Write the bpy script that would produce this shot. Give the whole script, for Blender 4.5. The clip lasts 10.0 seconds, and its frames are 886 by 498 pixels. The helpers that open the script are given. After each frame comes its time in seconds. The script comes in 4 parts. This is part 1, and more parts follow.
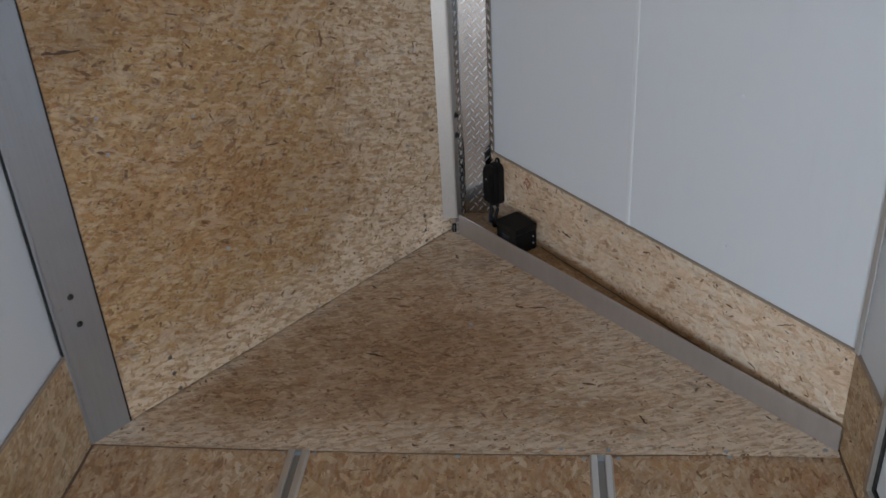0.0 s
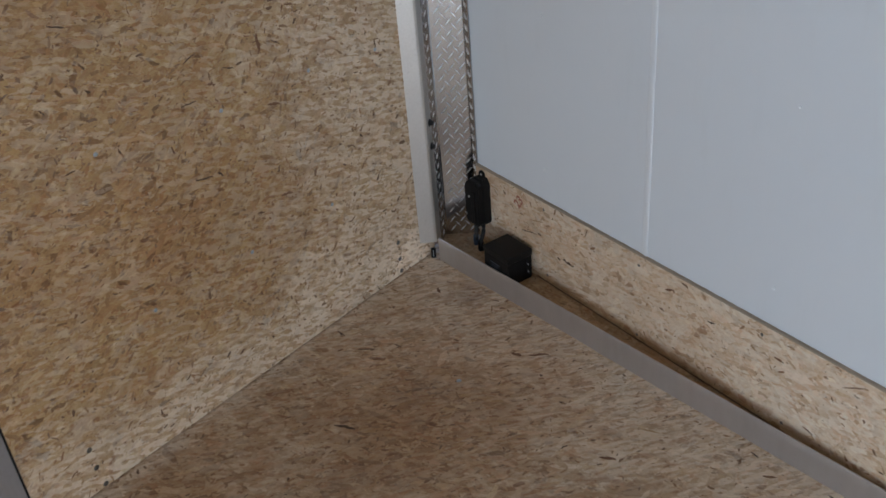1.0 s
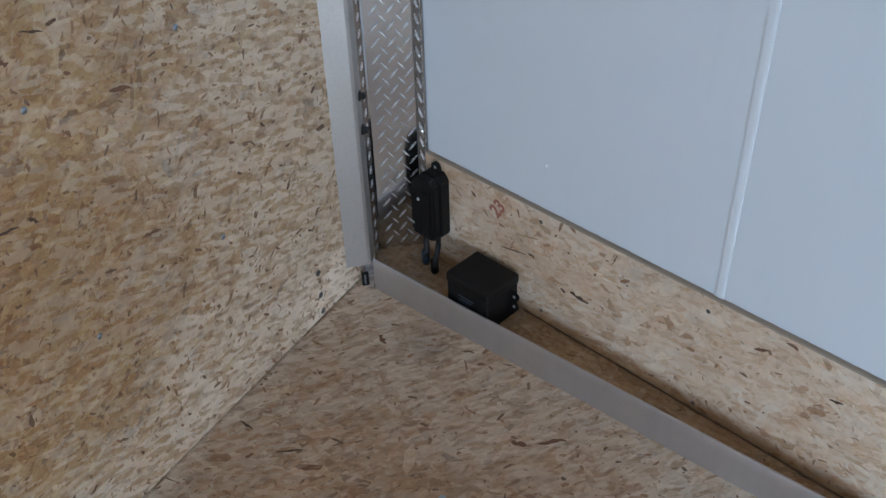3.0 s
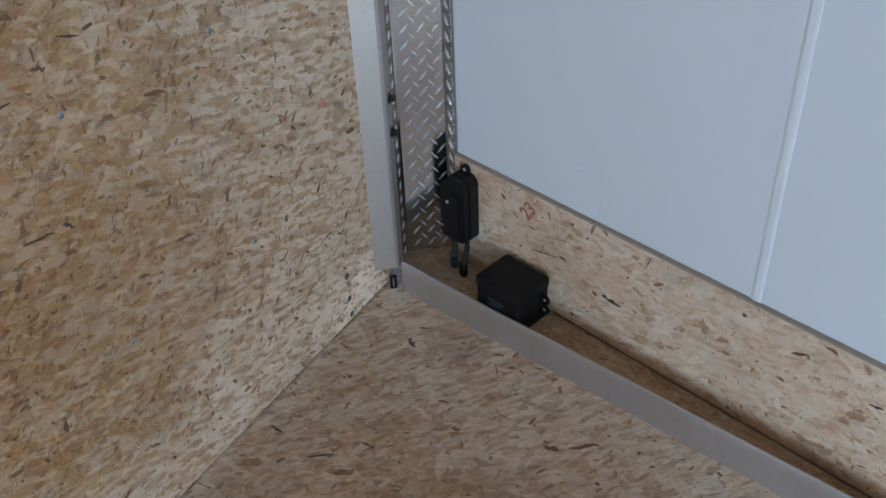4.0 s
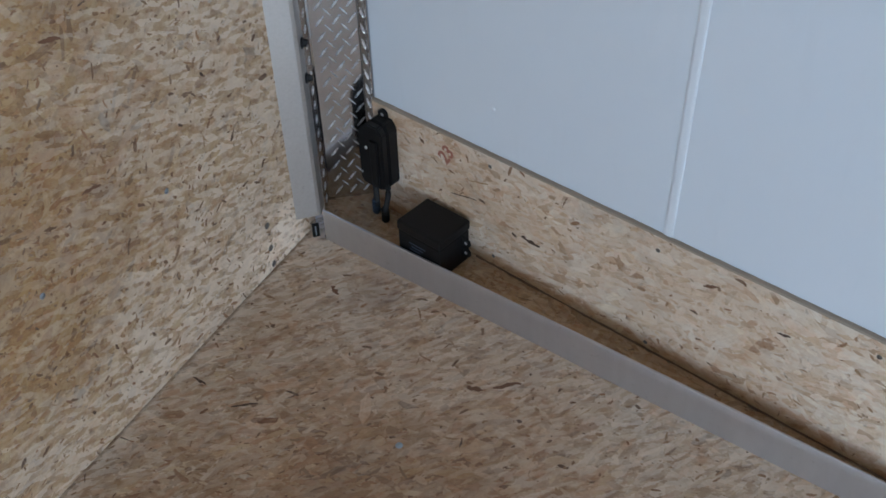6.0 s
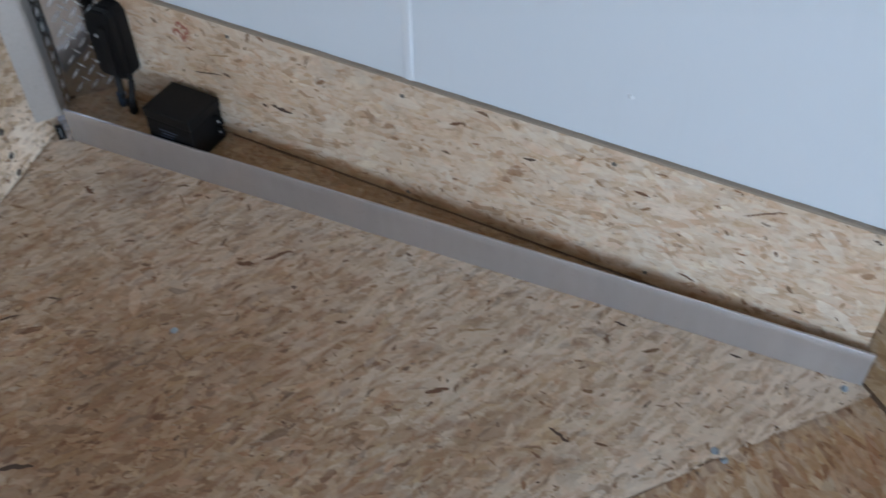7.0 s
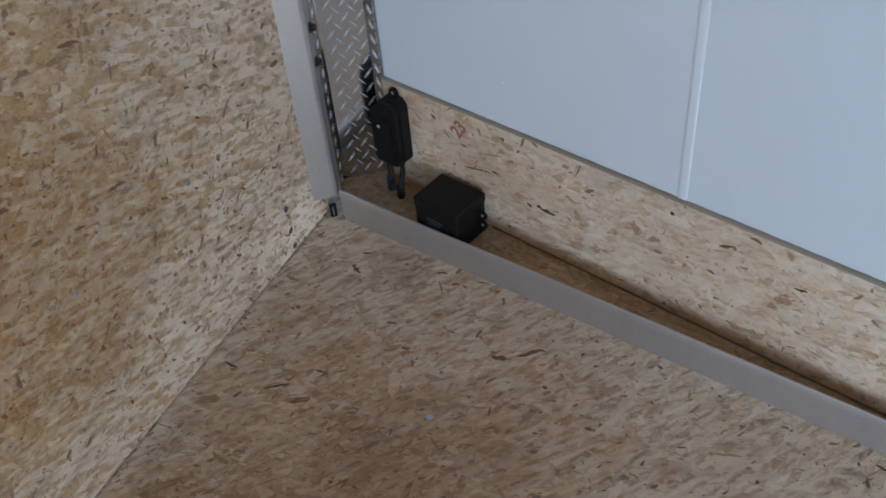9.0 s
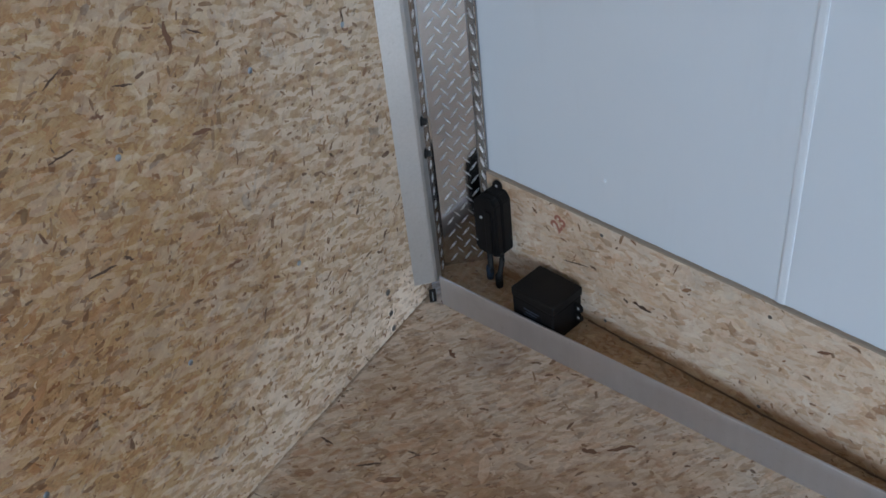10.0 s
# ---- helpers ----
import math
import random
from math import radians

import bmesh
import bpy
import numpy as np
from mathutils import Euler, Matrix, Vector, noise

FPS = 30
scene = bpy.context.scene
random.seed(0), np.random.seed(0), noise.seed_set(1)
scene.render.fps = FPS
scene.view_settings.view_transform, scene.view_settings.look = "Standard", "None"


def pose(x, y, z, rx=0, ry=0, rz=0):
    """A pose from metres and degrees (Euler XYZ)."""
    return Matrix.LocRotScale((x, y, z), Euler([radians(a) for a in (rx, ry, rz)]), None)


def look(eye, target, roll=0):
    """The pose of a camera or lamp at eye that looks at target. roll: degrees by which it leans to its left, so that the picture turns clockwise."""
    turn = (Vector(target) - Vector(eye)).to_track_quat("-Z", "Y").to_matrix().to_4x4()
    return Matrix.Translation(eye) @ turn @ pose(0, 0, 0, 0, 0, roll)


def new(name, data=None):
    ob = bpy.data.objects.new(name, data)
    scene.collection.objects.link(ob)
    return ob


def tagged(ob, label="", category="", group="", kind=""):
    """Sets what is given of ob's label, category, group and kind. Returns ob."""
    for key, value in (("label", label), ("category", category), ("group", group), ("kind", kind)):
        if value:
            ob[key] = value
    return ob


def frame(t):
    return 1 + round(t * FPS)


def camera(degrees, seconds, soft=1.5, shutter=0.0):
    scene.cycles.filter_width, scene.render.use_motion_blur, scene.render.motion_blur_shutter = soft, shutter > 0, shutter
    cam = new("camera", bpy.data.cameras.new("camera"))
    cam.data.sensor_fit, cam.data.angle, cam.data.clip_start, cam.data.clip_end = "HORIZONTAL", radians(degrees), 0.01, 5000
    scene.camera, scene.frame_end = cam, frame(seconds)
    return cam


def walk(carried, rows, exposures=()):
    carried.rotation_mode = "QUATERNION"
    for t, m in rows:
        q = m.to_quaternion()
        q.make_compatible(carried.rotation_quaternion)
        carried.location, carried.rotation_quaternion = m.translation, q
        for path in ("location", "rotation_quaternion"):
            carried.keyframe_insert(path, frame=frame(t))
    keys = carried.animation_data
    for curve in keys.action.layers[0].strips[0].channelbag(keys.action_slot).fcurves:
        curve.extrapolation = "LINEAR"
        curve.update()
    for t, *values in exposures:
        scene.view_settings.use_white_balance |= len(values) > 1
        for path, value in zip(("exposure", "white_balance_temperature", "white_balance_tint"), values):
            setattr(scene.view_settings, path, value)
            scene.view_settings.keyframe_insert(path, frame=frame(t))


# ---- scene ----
cam = camera(48.56, 10.0, shutter=0.2)
ROWS = [
    (0, 0.248, -2.063, 1.852, 59.44, 2.97, 4.89),
    (0.5, 0.234, -1.754, 1.789, 57.51, 2.97, 3.31),
    (1, 0.193, -1.469, 1.747, 57.14, 4.30, 2.47),
    (1.5, 0.162, -1.049, 1.613, 54.10, 5.58, 0.51),
    (2, 0.045, -0.732, 1.509, 52.63, 2.94, -4.26),
    (3.5, -0.095, -0.520, 1.420, 52.02, 1.49, -7.07),
    (4, -0.108, -0.513, 1.424, 52.07, 2.15, -6.40),
    (4.5, -0.090, -0.517, 1.420, 51.85, 2.01, -6.28),
    (5, -0.085, -0.508, 1.415, 51.48, 2.80, -6.59),
    (5.2, -0.089, -0.508, 1.419, 51.04, 2.02, -6.72),
    (6.3, -0.035, -0.538, 1.402, 47.72, 2.38, -12.94),
    (6.5, -0.011, -0.546, 1.392, 46.39, 3.03, -15.52),
    (7, 0.032, -0.613, 1.342, 43.53, 0.60, -23.43),
    (7.3, 0.081, -0.651, 1.329, 42.64, -1.91, -28.89),
    (7.5, 0.116, -0.621, 1.359, 41.34, -0.22, -28.69),
    (8, 0.035, -0.576, 1.394, 42.55, 2.25, -21.14),
    (8.5, -0.027, -0.542, 1.433, 45.52, 4.20, -14.78),
    (9, -0.081, -0.537, 1.450, 46.97, 4.18, -11.80),
    (9.5, -0.113, -0.544, 1.476, 49.56, 5.33, -6.84),
    (10, -0.097, -0.575, 1.492, 52.50, 5.40, -5.80),
]
EXPOSURES = [(0.0, 0.04, 6230, 11), (1.2, 0.20, 6020, 10), (2.2, 0.39, 5560, 8), (3.5, 0.46, 5430, 7), (6.3, 0.48, 5430, 7), (7.5, 0.64, 5430, 7), (8.5, 0.50, 5430, 7), (10.0, 0.42, 5430, 7)]
walk(cam, [(t, pose(x, y, z, rx, ry, rz)) for t, x, y, z, rx, ry, rz in ROWS], EXPOSURES)

# ---- light ----
world = bpy.data.worlds.new("overcast_sky")
scene.world = world
world.use_nodes = True
wn = world.node_tree.nodes
sky = wn.new("ShaderNodeTexSky")
sky.sky_type = "NISHITA"
sky.sun_disc = False
sky.sun_elevation = radians(46)
sky.sun_rotation = radians(200)
wn["Background"].inputs["Strength"].default_value = 0.12
world.node_tree.links.new(sky.outputs["Color"], wn["Background"].inputs["Color"])

sun = new("sun", bpy.data.lights.new("sun", "SUN"))
sun.data.energy = 5.0
sun.data.angle = radians(0.6)
sun.data.color = (1.0, 0.97, 0.92)
sun.matrix_world = look((-2.2, -10.1, 6.4), (0, -4.1, 0.0))

daylight = new("rear_daylight", bpy.data.lights.new("rear_daylight", "AREA"))
daylight.data.shape = "RECTANGLE"
daylight.data.size, daylight.data.size_y = 1.86, 1.84
daylight.data.energy = 82
daylight.data.color = (0.86, 0.94, 1.0)
daylight.matrix_world = look((0.0, -5.13, 0.98), (0.0, 0, 0.6))

# ---- geometry helpers ----
UP = Vector((0, 0, 1))
PLACE = {}


def along(p, d, z=0.0):
    """Local frame of an upright face: x along d, y up, z out of the face into the room."""
    d = Vector((d[0], d[1], 0)).normalized()
    n = d.cross(UP)
    m = Matrix((d, UP, n)).transposed().to_4x4()
    m.translation = Vector((p[0], p[1], z))
    return m


def to_mesh(name, bm, mat, smooth=False):
    me = bpy.data.meshes.new(name)
    bmesh.ops.recalc_face_normals(bm, faces=bm.faces)
    bm.to_mesh(me)
    bm.free()
    me.materials.append(mat)
    if smooth:
        me.polygons.foreach_set("use_smooth", [True] * len(me.polygons))
    return me


def thing(name, m, label, category, kind="", group=""):
    ob = new(name)
    ob.empty_display_size = 0.05
    ob.matrix_world = m
    PLACE[ob] = m.copy()
    return tagged(ob, label, category, group, kind)


def solid(name, bm, mat, m, label, category, kind="", group="", smooth=False):
    ob = new(name, to_mesh(name, bm, mat, smooth))
    ob.matrix_world = m
    PLACE[ob] = m.copy()
    return tagged(ob, label, category, group, kind)


def part(name, bm, mat, parent, m, label="", smooth=False):
    me = bm if isinstance(bm, bpy.types.Mesh) else to_mesh(name, bm, mat, smooth)
    ob = new(name, me)
    ob.parent = parent
    ob.matrix_basis = PLACE[parent].inverted() @ m
    PLACE[ob] = m.copy()
    return tagged(ob, label)


def block(x0, x1, y0, y1, z0, z1, bevel=0.0, segments=1, bm=None):
    own = bm is None
    bm = bm or bmesh.new()
    vs = [bm.verts.new((x, y, z)) for x in (x0, x1) for y in (y0, y1) for z in (z0, z1)]
    fs = []
    for a, b, c, d in ((0, 1, 3, 2), (4, 6, 7, 5), (0, 4, 5, 1), (2, 3, 7, 6), (0, 2, 6, 4), (1, 5, 7, 3)):
        fs.append(bm.faces.new((vs[a], vs[b], vs[c], vs[d])))
    bmesh.ops.recalc_face_normals(bm, faces=fs)
    if bevel and own:
        bmesh.ops.bevel(bm, geom=bm.edges[:], offset=bevel, segments=segments, affect="EDGES", profile=0.6)
    return bm


def prism(outline, z0, z1, bevel=0.0, bm=None):
    """An outline in x and y, drawn up from z0 to z1."""
    own = bm is None
    bm = bm or bmesh.new()
    lo = [bm.verts.new((x, y, z0)) for x, y in outline]
    hi = [bm.verts.new((x, y, z1)) for x, y in outline]
    n = len(outline)
    bm.faces.new(lo[::-1])
    bm.faces.new(hi)
    for i in range(n):
        bm.faces.new((lo[i], lo[(i + 1) % n], hi[(i + 1) % n], hi[i]))
    if bevel and own:
        bmesh.ops.recalc_face_normals(bm, faces=bm.faces)
        bmesh.ops.bevel(bm, geom=bm.edges[:], offset=bevel, segments=2, affect="EDGES")
    return bm


def strip(outline, thick):
    """A bent sheet: the outline in x and y offset by its thickness, as an outline."""
    out = []
    for i, p in enumerate(outline):
        a = Vector(outline[max(i - 1, 0)])
        b = Vector(outline[min(i + 1, len(outline) - 1)])
        t = (b - a).normalized()
        out.append((p[0] - t.y * thick, p[1] + t.x * thick))
    return list(outline) + out[::-1]


def disc(radius, height, n=14, dome=0.0, bm=None, at=(0, 0, 0)):
    bm = bm or bmesh.new()
    rings = [(radius, 0.0), (radius, height * 0.45), (radius * 0.82, height * 0.85)]
    vs = [[bm.verts.new((at[0] + r * math.cos(2 * math.pi * k / n), at[1] + r * math.sin(2 * math.pi * k / n), at[2] + h)) for k in range(n)] for r, h in rings]
    for lo, hi in zip(vs, vs[1:]):
        for k in range(n):
            bm.faces.new((lo[k], lo[(k + 1) % n], hi[(k + 1) % n], hi[k]))
    bm.faces.new(vs[0][::-1])
    top = bm.verts.new((at[0], at[1], at[2] + height * (1 + dome)))
    for k in range(n):
        bm.faces.new((vs[-1][k], vs[-1][(k + 1) % n], top))
    return bm


def tube(points, radii, n=10):
    bm = bmesh.new()
    rings = []
    for i, p in enumerate(points):
        a, b = Vector(points[max(i - 1, 0)]), Vector(points[min(i + 1, len(points) - 1)])
        q = (b - a).normalized().to_track_quat("Z", "Y")
        rings.append([bm.verts.new(Vector(p) + q @ Vector((radii[i] * math.cos(2 * math.pi * k / n), radii[i] * math.sin(2 * math.pi * k / n), 0))) for k in range(n)])
    for lo, hi in zip(rings, rings[1:]):
        for k in range(n):
            bm.faces.new((lo[k], lo[(k + 1) % n], hi[(k + 1) % n], hi[k]))
    bm.faces.new(rings[0][::-1])
    bm.faces.new(rings[-1])
    return bm


def smooth_line(points, steps=6):
    """Catmull-Rom through the points."""
    p = [Vector(points[0])] + [Vector(q) for q in points] + [Vector(points[-1])]
    out = []
    for i in range(1, len(p) - 2):
        for k in range(steps):
            t = k / steps
            out.append(0.5 * (2 * p[i] + (p[i + 1] - p[i - 1]) * t + (2 * p[i - 1] - 5 * p[i] + 4 * p[i + 1] - p[i + 2]) * t * t + (3 * p[i] - p[i - 1] - 3 * p[i + 1] + p[i + 2]) * t ** 3))
    return out + [p[-2]]


def strand_mesh(name, mat, count, sides, box, length, width, angle, spread, low, high, seed, bend=0.12):
    """Many flat wood strands lying over one another on a board, joined; sides: half-planes (nx, ny, c), nx x + ny y + c > 0 inside."""
    rng = np.random.default_rng(seed)
    x0, x1, y0, y1 = box
    c = np.stack([rng.uniform(x0, x1, count), rng.uniform(y0, y1, count)], 1)
    keep = np.ones(count, bool)
    for nx, ny, k in sides:
        keep &= c @ (nx, ny) + k > 0.0
    c = c[keep]
    n = len(c)
    big = rng.gamma(2.6, 0.38, n)[:, None].clip(0.3, 2.4)
    hl = rng.uniform(*length, n)[:, None] * big / 2
    hw = rng.uniform(*width, n)[:, None] * big ** 0.6 / 2
    u = np.array([-1.0, -0.45, 0.2, 0.85, 1.0, 0.5, -0.15, -0.8])[None] + rng.uniform(-0.2, 0.2, (n, 8))
    v = np.array([-0.35, -1.0, -0.95, -0.7, 0.35, 1.0, 0.95, 0.65])[None] * rng.uniform(0.4, 1.3, (n, 8))
    lx, ly = u * hl, v * hw + bend * rng.normal(0, 1, (n, 1)) * hl * (u * u - 0.4)
    a = np.radians(angle + rng.normal(0, spread, n))[:, None]
    x = c[:, :1] + lx * np.cos(a) - ly * np.sin(a)
    y = c[:, 1:] + lx * np.sin(a) + ly * np.cos(a)
    for nx, ny, k in sides:
        d = np.minimum(nx * x + ny * y + k, 0.0)
        x, y = x - nx * d, y - ny * d
    z = np.repeat(rng.uniform(low, high, n)[:, None], 8, 1)
    me = bpy.data.meshes.new(name)
    me.vertices.add(8 * n)
    me.vertices.foreach_set("co", np.stack([x, y, z], -1).astype(np.float32).ravel())
    me.loops.add(8 * n)
    me.loops.foreach_set("vertex_index", np.arange(8 * n, dtype=np.int32))
    me.polygons.add(n)
    me.polygons.foreach_set("loop_start", np.arange(0, 8 * n, 8, dtype=np.int32))
    me.polygons.foreach_set("loop_total", np.full(n, 8, dtype=np.int32))
    shift = rng.uniform(0, 9, (n, 1, 2))
    me.uv_layers.new(name="grain").data.foreach_set("uv", (np.stack([lx, ly], -1) + shift).astype(np.float32).ravel())
    me.update()
    me.materials.append(mat)
    return me


def lay_strands(board, m, mat, bark, sides, box, length, width, angle, spread, seed, cover=3.2, slivers=1500):
    """The board's surface: a bed of flakes, and dark bark slivers over it."""
    area = (box[1] - box[0]) * (box[3] - box[2])
    each = sum(length) / 2 * sum(width) / 2 * 0.72
    bed = part("strands", strand_mesh("strands", mat, int(area / each * cover), sides, box, length, width, angle, spread, 0.00006, 0.00048, seed), None, board, m, "overlapping tan wood strands")
    tagged(bed, "overlapping tan wood strands", kind="stuff")
    thin = part("bark_slivers", strand_mesh("bark_slivers", bark, int(area * slivers), sides, box, (0.005, 0.014), (0.0024, 0.0062), angle, spread * 1.6, 0.00049, 0.00062, seed + 50, 0.10), None, board, m, "thin dark bark slivers")
    tagged(thin, "thin dark bark slivers", kind="stuff")


# ---- materials ----
class Nodes:
    """Short names for wiring one node material."""

    def __init__(self, name):
        self.mat = bpy.data.materials.new(name)
        self.mat.use_nodes = True
        self.tree = self.mat.node_tree
        self.bsdf = self.tree.nodes["Principled BSDF"]

    def put(self, socket, value):
        if isinstance(value, bpy.types.NodeSocket):
            self.tree.links.new(value, socket)
        else:
            socket.default_value = value

    def make(self, kind, ins, out=0, **props):
        n = self.tree.nodes.new(kind)
        for k, v in props.items():
            setattr(n, k, v)
        for k, v in ins.items():
            self.put(n.inputs[k], v)
        return n.outputs[out]

    def math(self, op, a, b=0.0, clamp=False):
        return self.make("ShaderNodeMath", {0: a, 1: b}, operation=op, use_clamp=clamp)

    def vec(self, op, a, b):
        return self.make("ShaderNodeVectorMath", {0: a, 1: b}, operation=op)

    def mix(self, fac, a, b, mode="MIX"):
        return self.make("ShaderNodeMix", {0: fac, 6: a, 7: b}, 2, data_type="RGBA", blend_type=mode)

    def noise(self, v, scale, detail=3.0, rough=0.5, out="Fac"):
        return self.make("ShaderNodeTexNoise", {"Vector": v, "Scale": scale, "Detail": detail, "Roughness": rough}, out)

    def ramp(self, fac, stops):
        n = self.tree.nodes.new("ShaderNodeValToRGB")
        e = n.color_ramp.elements
        while len(e) < len(stops):
            e.new(0.5)
        for k, (pos, col) in enumerate(stops):
            e[k].position = pos
            e[k].color = (*col, 1) if len(col) == 3 else col
        self.put(n.inputs[0], fac)
        return n.outputs[0]

    def split(self, v):
        n = self.tree.nodes.new("ShaderNodeSeparateXYZ")
        self.put(n.inputs[0], v)
        return n.outputs

    def bump(self, height, strength, distance):
        return self.make("ShaderNodeBump", {"Height": height, "Strength": strength, "Distance": distance})

    def done(self, color=None, rough=None, normal=None, metal=None, **ins):
        for k, v in (("Base Color", color), ("Roughness", rough), ("Normal", normal), ("Metallic", metal)):
            if v is not None:
                self.put(self.bsdf.inputs[k], v)
        for k, v in ins.items():
            self.put(self.bsdf.inputs[k.replace("_", " ")], v)
        return self.mat


def grey(v):
    return (v, v, v, 1)


def flake_layers(s, p, seed, turn, tones, length, width, stretch, mottle, soft):
    """Overlapping flakes of several directions as tone and height."""
    colour = height = None
    layers = ((4, 2.0, 2.2, 0.0), (-24, 1.5, 1.5, 0.45), (48, 1.1, 1.2, 0.56), (-64, 0.9, 1.0, 0.60), (10, 1.2, 1.0, 0.52), (-14, 0.8, 0.8, 0.62), (30, 0.6, 0.6, 0.74))
    for k, (ang, ls, ws, cut) in enumerate(layers):
        q = s.make("ShaderNodeMapping", {"Vector": p, "Location": (k * 5.3 + seed, k * 2.1, 0), "Rotation": (0, 0, radians(ang / stretch + turn))})
        q = s.vec("MULTIPLY", q, (1 / (length * ls), 1 / (width * ws), 0.0))
        cell = s.make("ShaderNodeTexVoronoi", {"Vector": q, "Scale": 1.0, "Randomness": 1.0}, "Color", voronoi_dimensions="2D")
        edge = s.make("ShaderNodeTexVoronoi", {"Vector": q, "Scale": 1.0, "Randomness": 1.0}, "Distance", voronoi_dimensions="2D", feature="DISTANCE_TO_EDGE")
        c = s.split(cell)
        tone = s.ramp(c[0], tones)
        grain = s.noise(s.vec("MULTIPLY", q, (1.0, 2.4, 1.0)), 1.2, 4.0, 0.7)
        tone = s.mix(s.ramp(grain, ((0.40, (0, 0, 0)), (0.80, (0.85 * mottle, 0.85 * mottle, 0.85 * mottle)))), tone, s.mix(1.0, tone, (0.50, 0.43, 0.38, 1), "MULTIPLY"))
        rim = s.math("SUBTRACT", 1.0, s.math("MULTIPLY", edge, 11.0, True), True)
        side = s.ramp(s.noise(q, 0.7, 1.0), ((0.48, (0, 0, 0)), (0.62, (1, 1, 1))))
        tone = s.mix(s.math("MULTIPLY", s.math("MULTIPLY", rim, side), s.math("MULTIPLY", c[2], 0.42 * soft)), tone, (0.13, 0.075, 0.042, 1))
        if colour is None:
            colour, height = tone, c[1]
        else:
            cover = s.math("GREATER_THAN", c[1], cut)
            colour = s.mix(s.math("MULTIPLY", cover, 0.78 * soft), colour, tone)
            height = s.make("ShaderNodeMix", {0: cover, 2: height, 3: s.math("ADD", c[1], s.math("MULTIPLY", rim, -0.3))})
    return colour, height


def chip_layers(s, co, p, colour, seed, turn, dark, stretch, flecks):
    """Dark chips, bark, splinters and stained flakes over a colour."""
    # dark chips, bark and thin splinters
    rag = s.vec("ADD", p, s.vec("MULTIPLY", s.vec("SUBTRACT", s.noise(co, 95.0, 3.0, 0.7, "Color"), (0.5, 0.5, 0.5)), (0.014, 0.014, 0.0)))
    thin = s.noise(s.vec("ADD", co, (5.5, 1.3, 0)), 9.0, 2.0)
    for k, (ang, l, w, cut) in enumerate(((20, 0.022, 0.0052, 1 - dark), (-50, 0.014, 0.0048, 1 - dark * 0.9), (75, 0.013, 0.0075, 1 - dark * 0.9), (-8, 0.030, 0.0030, 1 - dark * 0.4), (35, 0.017, 0.0080, 1 - dark * 0.8))):
        q = s.make("ShaderNodeMapping", {"Vector": rag, "Location": (k * 3.1 + 40 + seed, 7.7 * k, 0), "Rotation": (0, 0, radians(ang / stretch + turn))})
        q = s.vec("MULTIPLY", q, (1 / l, 1 / w, 0.0))
        c = s.split(s.make("ShaderNodeTexVoronoi", {"Vector": q, "Scale": 1.0}, "Color", voronoi_dimensions="2D"))
        near = s.make("ShaderNodeTexVoronoi", {"Vector": q, "Scale": 1.0}, "Distance", voronoi_dimensions="2D")
        hit = s.math("MULTIPLY", s.math("GREATER_THAN", s.math("ADD", c[0], s.math("MULTIPLY", s.math("SUBTRACT", thin, 0.5), 0.09)), cut), s.ramp(near, ((0.30, (1, 1, 1)), (0.58, (0, 0, 0)))))
        chip = s.ramp(c[1], ((0.0, (0.065, 0.038, 0.023)), (0.3, (0.125, 0.068, 0.037)), (0.8, (0.24, 0.122, 0.064)), (1.0, (0.17, 0.112, 0.075))))
        colour = s.mix(s.math("MULTIPLY", hit, s.math("ADD", s.math("MULTIPLY", c[2], 0.5), 0.36)), colour, chip)
    # single stained flakes: red-brown, yellow and grey blots, ragged at the rim
    for k, (ang, l, w, share) in enumerate(((12, 0.060, 0.024, 1.0), (-35, 0.042, 0.020, 0.9), (60, 0.034, 0.017, 0.8), (-12, 0.030, 0.012, 1.1))):
        q = s.make("ShaderNodeMapping", {"Vector": rag, "Location": (k * 4.7 + 17 + seed, 3.9 * k, 0), "Rotation": (0, 0, radians(ang / stretch + turn))})
        q = s.vec("MULTIPLY", q, (1 / l, 1 / w, 0.0))
        c = s.split(s.make("ShaderNodeTexVoronoi", {"Vector": q, "Scale": 1.0}, "Color", voronoi_dimensions="2D"))
        near = s.make("ShaderNodeTexVoronoi", {"Vector": q, "Scale": 1.0}, "Distance", voronoi_dimensions="2D")
        hit = s.math("MULTIPLY", s.math("GREATER_THAN", c[0], 1 - flecks * share), s.ramp(near, ((0.22, (1, 1, 1)), (0.50, (0, 0, 0)))))
        blot = s.ramp(c[1], ((0.0, (0.40, 0.30, 0.26)), (0.2, (0.56, 0.38, 0.26)), (0.5, (0.80, 0.58, 0.42)), (0.75, (0.95, 0.78, 0.52)), (1.0, (0.72, 0.68, 0.68))))
        colour = s.mix(s.math("MULTIPLY", hit, s.math("ADD", s.math("MULTIPLY", c[2], 0.35), 0.5)), colour, s.mix(1.0, colour, blot, "MULTIPLY"))
    return colour


